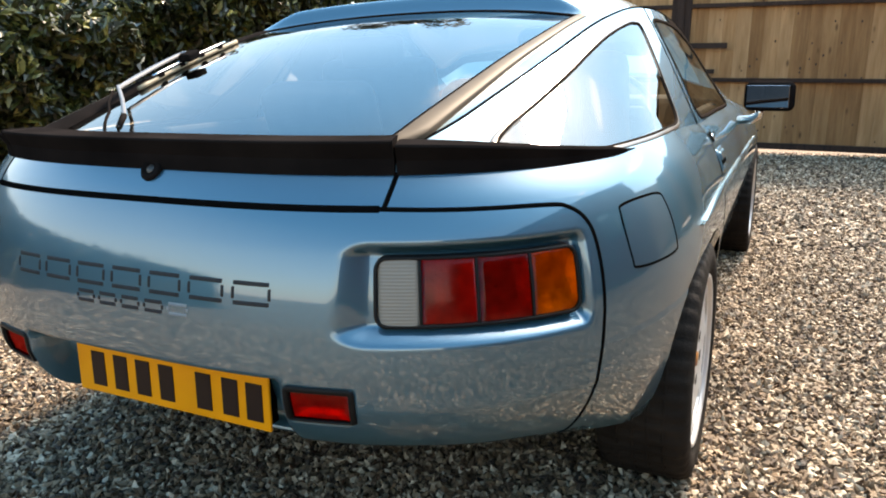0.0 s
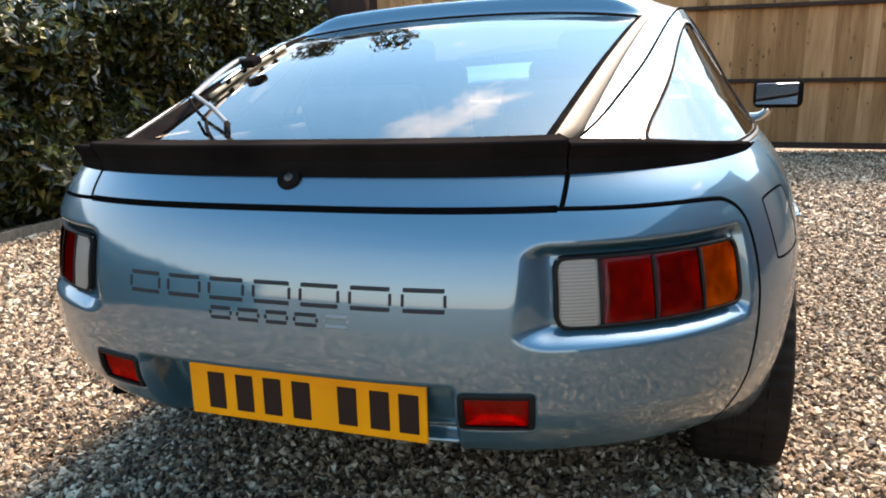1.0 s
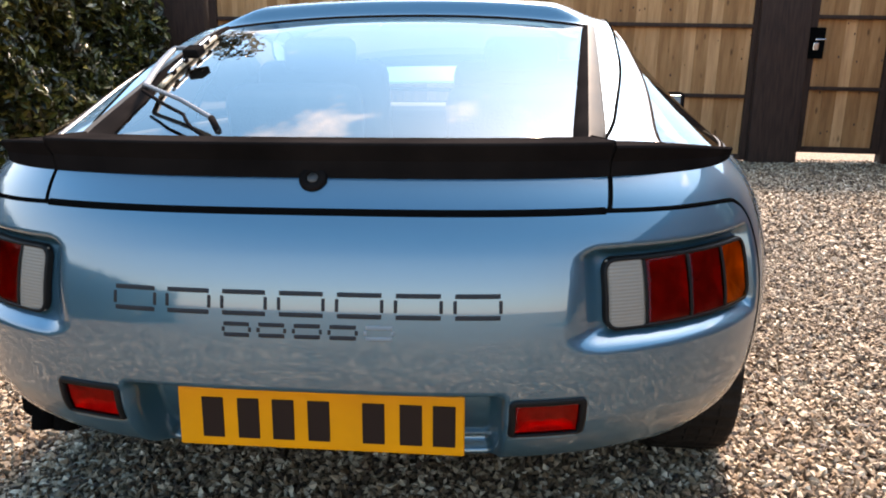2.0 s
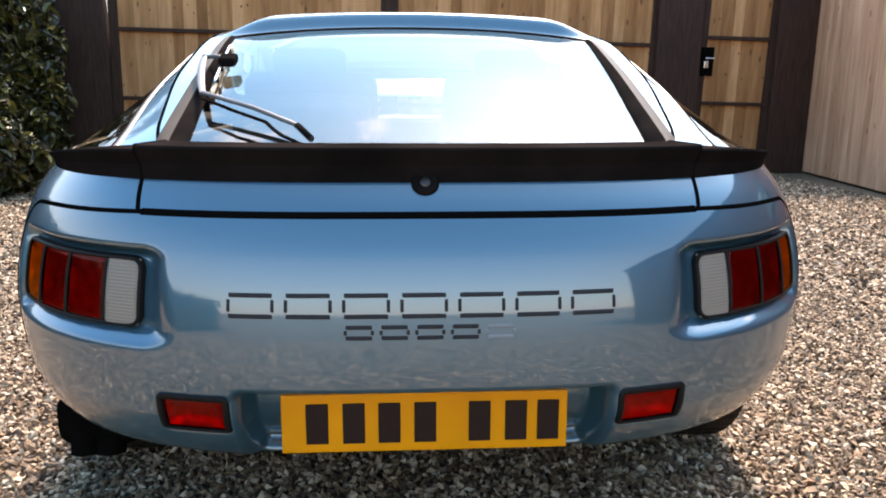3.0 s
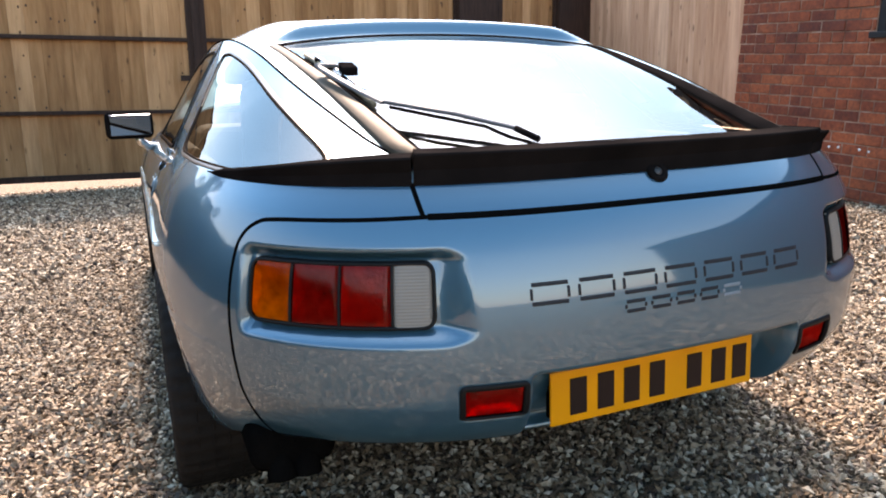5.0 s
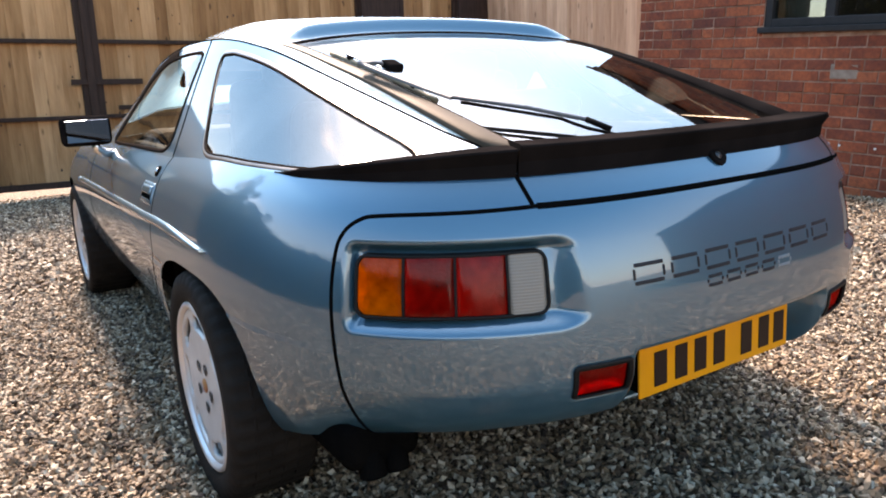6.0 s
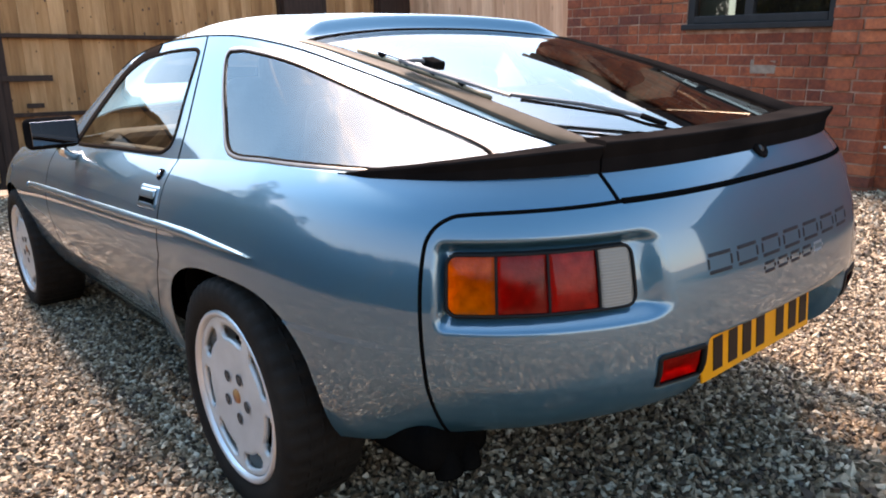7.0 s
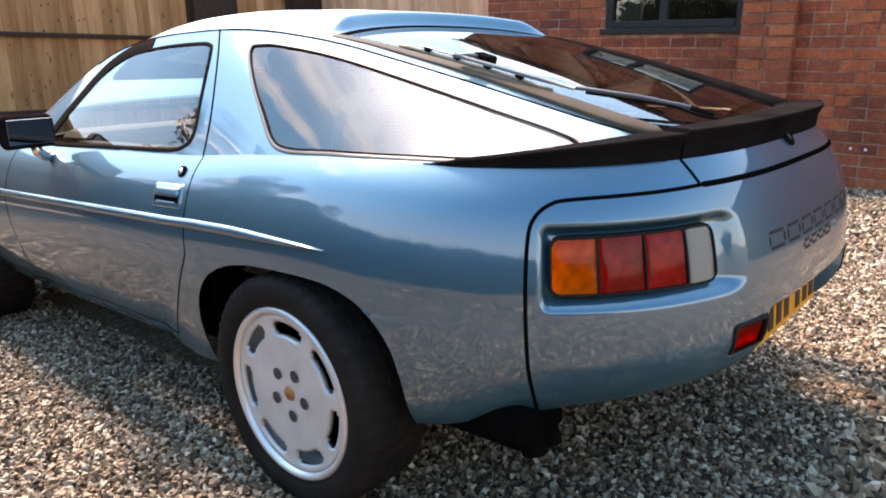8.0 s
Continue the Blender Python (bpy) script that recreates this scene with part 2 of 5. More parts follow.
BRICK_FAR = vary(material("red_brick_joined", (0.4, 0.12, 0.06), 0.85), [(0.16, 0.030, 0.0115), (0.265, 0.052, 0.0165), (0.33, 0.069, 0.0215), (0.385, 0.094, 0.032)], 22.0, 8.0, 0.5, 90.0, source="island", positions=[0.02, 0.35, 0.65, 0.98])


def stain(m, scale, low, high, span=(0.35, 0.65)):
    """Multiplies m's colour by blotches that run on from piece to piece."""
    n, l = m.node_tree.nodes, m.node_tree.links
    b = n["Principled BSDF"]
    source = b.inputs["Base Color"].links[0].from_socket
    place, blotch, cr, mix = n.new("ShaderNodeNewGeometry"), n.new("ShaderNodeTexNoise"), n.new("ShaderNodeValToRGB"), n.new("ShaderNodeMix")
    blotch.inputs["Scale"].default_value, blotch.inputs["Detail"].default_value, blotch.inputs["Roughness"].default_value = scale, 8.0, 0.7
    cr.color_ramp.elements[0].position, cr.color_ramp.elements[1].position = span
    cr.color_ramp.elements[0].color, cr.color_ramp.elements[1].color = (*low, 1), (*high, 1)
    mix.data_type, mix.blend_type = "RGBA", "MULTIPLY"
    mix.inputs["Factor"].default_value = 1.0
    l.new(place.outputs["Position"], blotch.inputs["Vector"])
    l.new(blotch.outputs["Fac"], cr.inputs["Fac"])
    l.new(source, mix.inputs["A"])
    l.new(cr.outputs["Color"], mix.inputs["B"])
    l.new(mix.outputs["Result"], b.inputs["Base Color"])


for m in (BRICK, BRICK_FAR):
    stain(m, 2.3, (0.50, 0.42, 0.40), (1.05, 1.05, 1.0))
    stain(m, 31.0, (0.55, 0.50, 0.48), (1.18, 1.2, 1.22), (0.32, 0.66))
MORTAR = vary(material("lime_mortar", (0.42, 0.28, 0.2), 0.9), [(0.20, 0.082, 0.048), (0.36, 0.225, 0.162)], 14.0, 8.0, 0.5, 120.0)
stain(MORTAR, 2.0, (0.42, 0.38, 0.36), (1.15, 1.2, 1.25), (0.38, 0.62))
PATCH = vary(material("cement_patch", (0.42, 0.38, 0.33), 0.9), [(0.13, 0.085, 0.062), (0.24, 0.18, 0.14)], 18.0, 7.0, 0.4, 90.0)
WINDOW_FRAME = vary(material("dark_grey_window_frame", (0.03, 0.032, 0.036), 0.5, Specular_IOR_Level=0.2), [(0.009, 0.009, 0.010), (0.017, 0.017, 0.018)], 12.0)
ROOM = material("room_shade_black", (0.03, 0.028, 0.026), 0.9)
CURTAIN = material("pale_curtain", (0.55, 0.53, 0.5), 0.9)
STONE = vary(material("flint_gravel", (0.4, 0.33, 0.26), 0.75), [(0.014, 0.007, 0.004), (0.062, 0.034, 0.017), (0.153, 0.094, 0.050), (0.275, 0.202, 0.134), (0.48, 0.405, 0.305)], 30.0, 4.0, 0.2, 150.0, source="island", positions=[0.03, 0.25, 0.5, 0.75, 0.97])
EARTH = vary(material("gravel_bed", (0.25, 0.2, 0.15), 0.95), [(0.028, 0.018, 0.011), (0.11, 0.072, 0.042), (0.30, 0.225, 0.15)], 55.0, 8.0, 0.9, 70.0)
LEAF = vary(material("laurel_leaf", (0.05, 0.085, 0.025), 0.38, Specular_IOR_Level=0.45), [(0.005, 0.007, 0.0012), (0.020, 0.023, 0.004), (0.065, 0.066, 0.012), (0.25, 0.20, 0.055)], 4.0, 3.0, source="island", positions=[0.10, 0.50, 0.80, 0.99])
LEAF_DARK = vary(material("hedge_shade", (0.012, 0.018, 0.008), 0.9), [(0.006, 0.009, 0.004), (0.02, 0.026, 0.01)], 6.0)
BARK = vary(material("bark", (0.09, 0.065, 0.045), 0.9), [(0.05, 0.036, 0.025), (0.13, 0.10, 0.07)], 9.0, 6.0, 0.6, 30.0, (4, 4, 1))
ROOF_TILE = vary(material("brown_roof_tile", (0.16, 0.09, 0.06), 0.85), [(0.11, 0.06, 0.045), (0.2, 0.12, 0.085)], 9.0, 6.0, 0.4, 30.0)


# ---- building helpers ----
def mesh_object(name, verts, faces, mat, parent=None, smooth=True, label=""):
    me = bpy.data.meshes.new(name)
    me.from_pydata([tuple(map(float, v)) for v in verts], [], faces)
    me.materials.append(mat)
    if smooth:
        me.shade_smooth()
    me.update()
    ob = new(name, me)
    if parent:
        ob.parent = parent
    return tagged(ob, label)


def part(name, bm, mat, parent=None, label="", smooth=False):
    bmesh.ops.recalc_face_normals(bm, faces=bm.faces[:])
    me = bpy.data.meshes.new(name)
    bm.to_mesh(me)
    bm.free()
    me.materials.append(mat)
    if smooth:
        me.shade_smooth()
    ob = new(name, me)
    if parent:
        ob.parent = parent
    return tagged(ob, label)


def box(bm, size, at=(0, 0, 0), bevel=0.0, turn=None, segments=2):
    """Adds a bevelled box to bm."""
    made = bmesh.ops.create_cube(bm, size=1.0)
    m = Matrix.Translation(at) @ (turn or Matrix.Identity(4)) @ Matrix.Diagonal((*size, 1))
    bmesh.ops.transform(bm, matrix=m, verts=made["verts"])
    if bevel:
        edges = list({e for v in made["verts"] for e in v.link_edges})
        bmesh.ops.bevel(bm, geom=edges, offset=bevel, segments=segments, affect="EDGES", profile=0.5)
    return bm


def tube(points, radius, sides=10, closed=False, flat=1.0):
    """Verts and faces of a tube along points."""
    pts = [Vector(p) for p in points]
    verts, faces, n = [], [], len(pts)
    up = Vector((0, 0, 1))
    for i, p in enumerate(pts):
        a = pts[(i - 1) % n] if closed or i else p
        b = pts[(i + 1) % n] if closed or i < n - 1 else p
        d = (b - a).normalized()
        side = d.cross(up)
        side = side.normalized() if side.length > 1e-4 else Vector((1, 0, 0))
        over = side.cross(d)
        for k in range(sides):
            w = 2 * math.pi * k / sides
            verts.append(p + radius * (math.cos(w) * side + flat * math.sin(w) * over))
    for i in range(n if closed else n - 1):
        for k in range(sides):
            j = (i + 1) % n
            faces.append((i * sides + k, i * sides + (k + 1) % sides, j * sides + (k + 1) % sides, j * sides + k))
    if not closed:
        faces += [tuple(range(sides))[::-1], tuple((n - 1) * sides + k for k in range(sides))]
    return verts, faces


def ribbon(points, normals, width, height, closed=False, sink=0.004):
    """A rounded strip lying on a surface along points with the given normals. width may be a list."""
    pts, nor = [Vector(p) for p in points], [Vector(v).normalized() for v in normals]
    shape = [(-0.5, -1.0), (-0.5, 0.25), (-0.36, 0.8), (0.0, 1.0), (0.36, 0.8), (0.5, 0.25), (0.5, -1.0)]
    verts, faces, n, c = [], [], len(pts), len(shape)
    for i, p in enumerate(pts):
        a = pts[(i - 1) % n] if closed or i else p
        b = pts[(i + 1) % n] if closed or i < n - 1 else p
        side = nor[i].cross(b - a).normalized()
        w = width[i] if isinstance(width, list) else width
        for u, h in shape:
            verts.append(p + side * (u * w) + nor[i] * (h * height if h > 0 else h * sink))
    for i in range(n if closed else n - 1):
        j = (i + 1) % n
        for k in range(c - 1):
            faces.append((i * c + k, i * c + k + 1, j * c + k + 1, j * c + k))
    if not closed:
        faces += [tuple(range(c)), tuple((n - 1) * c + k for k in range(c))[::-1]]
    return verts, faces


def lathe(profile, sides=48):
    """Verts and faces of a profile of (along, radius) turned round the x axis."""
    verts, faces, n = [], [], len(profile)
    for k in range(sides):
        w = 2 * math.pi * k / sides
        for a, r in profile:
            verts.append((a, r * math.cos(w), r * math.sin(w)))
    for k in range(sides):
        j = (k + 1) % sides
        for i in range(n - 1):
            faces.append((k * n + i, k * n + i + 1, j * n + i + 1, j * n + i))
    return verts, faces


def smooth_path(points, per=8, closed=False):
    """A Catmull-Rom curve through points."""
    pts, out = [np.array(p, float) for p in points], []
    n = len(pts)
    for i in range(n if closed else n - 1):
        a, b, c, d = (pts[(i + k) % n] if closed else pts[min(max(i + k, 0), n - 1)] for k in (-1, 0, 1, 2))
        for k in range(per):
            t = k / per
            out.append(0.5 * (2 * b + (c - a) * t + (2 * a - 5 * b + 4 * c - d) * t * t + (3 * b - a - 3 * c + d) * t**3))
    if not closed:
        out.append(pts[-1])
    return out


def curve(y, pairs):
    """A smoothed curve through pairs of (place, value)."""
    xs, vs = [p[0] for p in pairs], [p[1] for p in pairs]
    fine_x = np.linspace(xs[0], xs[-1], 300)
    raw = np.interp(fine_x, xs, vs)
    k = np.ones(25) / 25
    soft = np.convolve(np.r_[2 * raw[0] - raw[12:0:-1], raw, 2 * raw[-1] - raw[-2:-14:-1]], k, "valid")
    return np.interp(y, fine_x, soft)


def ease(x):
    x = np.clip(x, 0.0, 1.0)
    return x * x * (3 - 2 * x)


def inside(poly, x, y):
    hit, n = False, len(poly)
    for i in range(n):
        (x1, y1), (x2, y2) = poly[i][:2], poly[(i + 1) % n][:2]
        if (y1 > y) != (y2 > y) and x < (x2 - x1) * (y - y1) / (y2 - y1) + x1:
            hit = not hit
    return hit


# ---- the car: shape ----
WIDE, Y_SIDE, Y_TAIL, Y_BOW, Y_NOSE = 0.945, 1.0, -0.082, 3.5, 4.42
HUB_Z, HUB_R, HUB_F, ARCH = 0.298, 0.930, 3.50, 0.355
SEAM_Z, BELT = 0.845, 0.900

th = np.linspace(0, math.pi / 2, 500)
rear_x, rear_y = WIDE * np.sin(th) ** (2 / 3), Y_SIDE - (Y_SIDE - Y_TAIL) * np.cos(th) ** (2 / 3)
nose_x, nose_y = WIDE * np.cos(th) ** (2 / 2.4), Y_BOW + (Y_NOSE - Y_BOW) * np.sin(th) ** (2 / 2.4)
side_y = np.linspace(Y_SIDE, Y_BOW, 200)[1:-1]
OX, OY = np.r_[rear_x, np.full(len(side_y), WIDE), nose_x], np.r_[rear_y, side_y, nose_y]
OA = np.r_[0, np.cumsum(np.hypot(np.diff(OX), np.diff(OY)))]
fine = np.linspace(0, OA[-1], 1600)
OX, OY, OA = np.interp(fine, OA, OX), np.interp(fine, OA, OY), fine
tx, ty = np.gradient(OX, OA), np.gradient(OY, OA)
ONX, ONY = ty / np.hypot(tx, ty), -tx / np.hypot(tx, ty)
ONX[0], ONY[0] = 0.0, -1.0


def a_of_x(x):
    return float(np.interp(x, OX[OY < 0.9], OA[OY < 0.9]))


def a_of_y(y):
    return float(np.interp(y, OY, OA))


A_IN0, A_IN1, A_OUT1 = a_of_x(0.418), a_of_x(0.498), 0.918


# how far the side and the tail draw in, by height
SIDE_IN = [(0.27, 0.130), (0.30, 0.100), (0.36, 0.064), (0.43, 0.037), (0.5, 0.019), (0.56, 0.008), (0.60, 0.003), (0.66, 0.002), (0.70, 0.007), (0.74, 0.015), (0.79, 0.030), (0.83, 0.047), (0.865, 0.068), (0.90, 0.10)]
TAIL_IN = [(0.27, 0.14), (0.285, 0.105), (0.305, 0.078), (0.33, 0.060), (0.37, 0.039), (0.43, 0.018), (0.5, 0.004), (0.58, 0.0), (0.65, 0.004), (0.71, 0.013), (0.76, 0.026), (0.80, 0.041), (0.845, 0.064), (0.875, 0.084), (0.90, 0.108)]


def lower(a, zr, dents=True, out=0.0):
    """A place on the lower body: a runs along the outline from the tail's middle (left is negative), zr is the height at the tail."""
    a, zr = np.broadcast_arrays(np.asarray(a, float), np.asarray(zr, float))
    sgn, a = np.where(a < 0, -1.0, 1.0), np.abs(a)
    x, y, nx, ny = (np.interp(a, OA, k) for k in (OX, OY, ONX, ONY))
    foot = np.interp(y, [0.0, 0.3, 0.62, 1.22, 1.35, 3.0, 3.9, 4.4], [0.375, 0.340, 0.280, 0.26, 0.255, 0.255, 0.30, 0.32])
    belt = np.interp(y, [0.2, 0.46, 0.8, 1.1, 1.4, 2.4, 2.9, 3.6, 4.42], [0.900, 0.904, 0.909, 0.902, 0.886, 0.878, 0.875, 0.82, 0.66])
    z = np.where(zr < 0.5, foot + (zr - 0.27) / 0.23 * (0.5 - foot), 0.5 + (zr - 0.5) / 0.4 * (belt - 0.5))
    d_side, d_tail = curve(zr, SIDE_IN), curve(zr, TAIL_IN)
    d_side = d_side * np.where(zr < 0.58, np.interp(y, [0.15, 0.45, 1.25, 1.5], [1.0, 0.58, 0.58, 1.0]), 1.0)
    d = nx * nx * d_side + ny * ny * d_tail - out
    if dents:
        tail = y < 0.6
        foot_in = A_IN0 + 0.17 * np.clip(z - 0.62, 0, 0.2)
        short = [np.clip(1 - k, 0, 1) for k in ((a - foot_in) / (A_IN1 - foot_in), (A_OUT1 - a) / 0.018, (0.793 - z) / 0.026, (z - 0.617) / 0.034)]
        lamp = ease(1 - np.sqrt(sum(k * k for k in short)))
        plate = ease((0.334 - x) / 0.018) * ease((0.551 - z) / 0.02) * ease((z - 0.377) / 0.030)
        fog = ease((x - 0.341) / 0.008) * ease((0.463 - x) / 0.008) * ease((zr - 0.4475) / 0.007) * ease((0.5395 - zr) / 0.007)
        d = d + tail * (0.031 * lamp + 0.082 * plate + 0.026 * fog)
    y = y + 0.7 * np.clip(0.62 - z, 0, 1) * np.exp(-(((y - 1.36) / 0.28) ** 2))
    return np.stack([sgn * (x - nx * d), y - ny * d, z], -1)


def lower_normal(a, zr, dents=False):
    e = 0.004
    u, v = lower(a + e, zr, dents) - lower(a - e, zr, dents), lower(a, zr + e, dents) - lower(a, zr - e, dents)
    n = np.cross(u, v)
    n = n / np.linalg.norm(n, axis=-1, keepdims=True)
    return n


steps = [(a_of_x(0.30), 0.025), (a_of_y(0.36), 0.0065), (a_of_y(1.6), 0.0135), (a_of_y(3.0), 0.03), (a_of_y(3.98), 0.018), (OA[-1], 0.03)]
cols, at = [0.0], 0.0
for end, gap in steps:
    n = max(1, round((end - at) / gap))
    cols += list(np.linspace(at, end, n + 1)[1:])
    at = end
cols = np.array(cols)
A_LID, A_SEAM, A_DOOR0, A_DOOR1 = a_of_x(0.512), a_of_y(0.249), a_of_y(1.34), a_of_y(2.72)
for mark in (A_LID, A_SEAM, A_DOOR0, A_DOOR1):
    cols[np.argmin(abs(cols - mark))] = mark
cols = np.r_[-cols[:0:-1], cols]
rows = np.r_[np.linspace(0.27, 0.50, 24)[:-1], np.linspace(0.50, 0.60, 16)[:-1], np.linspace(0.60, 0.81, 48)[:-1], np.linspace(0.81, SEAM_Z, 6), np.linspace(SEAM_Z, BELT, 8)[1:]]
GRID = lower(cols[:, None], rows[None, :])
removed = np.zeros(GRID.shape[:2], bool)
# wheel arches: middle along the car, reach behind and ahead, height over the hub, squareness
ARCHES = {HUB_R: (0.87, 0.338, 0.475, 0.338, 3.0), HUB_F: (HUB_F, ARCH, ARCH, ARCH, 2.0)}
for hub, behind, ahead, tall, square in ARCHES.values():
    dy, dz = GRID[..., 1] - hub, GRID[..., 2] - HUB_Z
    wide = np.where(dy < 0, behind - (0.02 if hub < 2 else 0.0) * np.clip((0.20 - dz) / 0.17, 0, 1), ahead)
    r = (np.abs(dy / wide) ** square + np.abs(dz / tall) ** square) ** (1 / square)
    near = (r < 1) & (np.abs(GRID[..., 0]) > 0.5)
    removed |= near
    push = np.where(near, 1 / np.maximum(r, 1e-6), 1.0)
    GRID[..., 1], GRID[..., 2] = hub + dy * push, HUB_Z + dz * push


def panel_of(i, j):
    a, z, y = abs(cols[i] + cols[i + 1]) / 2, (rows[j] + rows[j + 1]) / 2, (GRID[i, j, 1] + GRID[i + 1, j + 1, 1]) / 2
    side = "l" if cols[i] + cols[i + 1] < 0 else "r"
    if z > SEAM_Z and a < A_LID:
        return "tailgate_lip"
    if z < SEAM_Z and a < A_SEAM:
        return "rear_bumper"
    if A_DOOR0 < a < A_DOOR1 and z > 0.33:
        return "door_" + side
    if a > a_of_y(4.0):
        return "nose"
    return ("quarter_" if a < a_of_y(2.0) else "wing_") + side


car = new("sports_coupe")
car.location = (0, 0, 0)
tagged(car, "light blue metallic sports coupe parked on gravel", "car")
panels = {}
for i in range(len(cols) - 1):
    for j in range(len(rows) - 1):
        ids = [(i, j), (i + 1, j), (i + 1, j + 1), (i, j + 1)]
        if all(removed[p] for p in ids):
            continue
        panels.setdefault(panel_of(i, j), []).append(ids)
NAMES = {"quarter_l": "rear_quarter_panel", "quarter_r": "rear_quarter_panel", "wing_l": "front_wing", "wing_r": "front_wing", "door_l": "door", "door_r": "door", "nose": "front_bumper"}
made = {}
for key, quads in panels.items():
    number = {}
    faces = [tuple(number.setdefault(p, len(number)) for p in q) for q in quads]
    made[key] = mesh_object(NAMES.get(key, key), [GRID[p] for p in number], faces, PAINT, car)


def on_lower(points, out=0.0, dents=False):
    """Places and normals for a list of (a, zr)."""
    a, z = np.array([p[0] for p in points], float), np.array([p[1] for p in points], float)
    return lower(a, z, dents, out), lower_normal(a, z, dents)


def lower_strip(name, points, width, height, mat, parent=car, label="", dents=False, closed=False):
    p, n = on_lower(points, 0.0, dents)
    return mesh_object(name, *ribbon(p, n, width, height, closed), mat, parent, True, label)


# shut lines of the tail, the quarters and the doors
span = np.linspace(-A_LID, A_LID, 60)
lower_strip("tailgate_gap", [(a, SEAM_Z) for a in span], 0.013, 0.0015, SEAM)
for s in (-1, 1):
    corner = [(s * A_LID, SEAM_Z), (s * (A_LID + 0.12), SEAM_Z - 0.003), (s * (A_SEAM - 0.10), SEAM_Z - 0.007), (s * (A_SEAM - 0.045), SEAM_Z - 0.016), (s * (A_SEAM - 0.012), SEAM_Z - 0.042), (s * A_SEAM, SEAM_Z - 0.085),
              (s * (A_SEAM + 0.004), 0.65), (s * (A_SEAM + 0.002), 0.5), (s * (A_SEAM - 0.008), 0.36), (s * (A_SEAM - 0.012), 0.29)]
    lower_strip("bumper_gap", [tuple(p) for p in smooth_path(corner, 8)], 0.0085, 0.0012, SEAM)
    lower_strip("tailgate_side_gap", [(s * (A_LID + 0.008 + 0.024 * (z - SEAM_Z) / 0.055), z) for z in np.linspace(SEAM_Z, 0.90, 8)], 0.009, 0.0012, SEAM)
    for a in (A_DOOR0, A_DOOR1):
        lower_strip("door_gap", [(s * a, z) for z in np.linspace(0.33, 0.90, 30)], 0.006, 0.001, SEAM)
    lower_strip("sill_gap", [(s * a, 0.33) for a in np.linspace(A_DOOR0, A_DOOR1, 30)], 0.005, 0.001, SEAM)


# ---- the car: cabin and roof ----
top_row = GRID[:, -1]
half = top_row[len(cols) // 2:]
rise = half[:, 1].argsort()
BX, BY, BZ = half[rise, 0], half[rise, 1], half[rise, 2]


GUTTER_X = [(0.05, 0.43), (0.2, 0.515), (0.61, 0.584), (1.0, 0.612), (1.3, 0.628), (1.52, 0.64), (2.0, 0.64), (2.4, 0.68), (2.86, 0.74)]
GUTTER_Z = [(0.05, 0.905), (0.2, 0.950), (0.61, 1.078), (1.0, 1.183), (1.3, 1.235), (1.52, 1.250), (1.85, 1.252), (2.1, 1.232), (2.3, 1.178), (2.5, 1.100), (2.86, 0.945)]
CROWN_Z = [(0.05, 0.925), (0.2, 0.975), (0.61, 1.105), (1.0, 1.215), (1.2, 1.250), (1.4, 1.272), (1.65, 1.284), (1.9, 1.284), (2.15, 1.260), (2.35, 1.200), (2.5, 1.142), (2.86, 0.975)]


def step_y(x):
    return 1.075 + 0.085 * (1 - np.clip(x / 0.54, -1, 1) ** 2)


def upper(y, p, out=0.0):
    """A place above the belt: p is 0 on the middle line, 1 at the gutter, 2 at the belt; left is negative."""
    y, p = np.broadcast_arrays(np.asarray(y, float), np.asarray(p, float))
    s, k = np.where(p < 0, -1.0, 1.0), np.abs(p)
    xg, zg, zc = curve(y, GUTTER_X), curve(y, GUTTER_Z), curve(y, CROWN_Z)
    xb, zb = np.interp(y, BY, BX), np.interp(y, BY, BZ)
    xg = np.minimum(xg, xb - 0.01)
    kr = np.clip(k, 0, 1)
    xr, zr = xg * kr, zc - (zc - zg) * kr**2.3
    zr = zr + 0.044 * ease((y - step_y(xr)) / 0.036) * ease((1.0 - kr) / 0.30)
    w = np.clip(2 - k, 0, 1)
    swell = 4 * w * (1 - w) * np.interp(y, [0.2, 0.7, 1.5, 2.4], [0.0, 0.010, 0.011, 0.004])
    xs, zs = xb + (xg - xb) * w + swell, zb + (zg - zb) * w + 0.4 * swell
    x, z = np.where(k <= 1, xr, xs), np.where(k <= 1, zr, zs)
    return np.stack([s * x, y, z], -1)


def upper_normal(y, p):
    e = 0.006
    n = np.cross(upper(y, p + e) - upper(y, p - e), upper(y + e, p) - upper(y - e, p))
    n = n / np.linalg.norm(n, axis=-1, keepdims=True)
    return np.where(n[..., 2:] < 0, -n, n)


def glass_half(y):
    return np.interp(y, [0.05, 0.16, 1.06, 1.2], [0.435, 0.452, 0.538, 0.54])


# windows as (y, share of the way from the belt to the gutter)
QUARTER = [tuple(p) for p in smooth_path([(1.315, 0.84), (1.275, 0.885), (1.19, 0.895), (0.9, 0.87), (0.6, 0.80), (0.40, 0.715), (0.30, 0.63), (0.25, 0.50), (0.25, 0.30), (0.33, 0.09), (0.6, 0.045), (0.85, 0.035), (0.97, 0.045), (1.04, 0.11), (1.12, 0.30), (1.24, 0.60)], 6, True)]
DOOR_GLASS = [tuple(p) for p in smooth_path([(1.50, 0.80), (1.53, 0.87), (1.60, 0.885), (1.85, 0.885), (2.05, 0.87), (2.22, 0.74), (2.38, 0.42), (2.46, 0.10), (2.40, 0.035), (2.0, 0.03), (1.58, 0.03), (1.47, 0.06), (1.43, 0.16), (1.455, 0.45)], 6, True)]
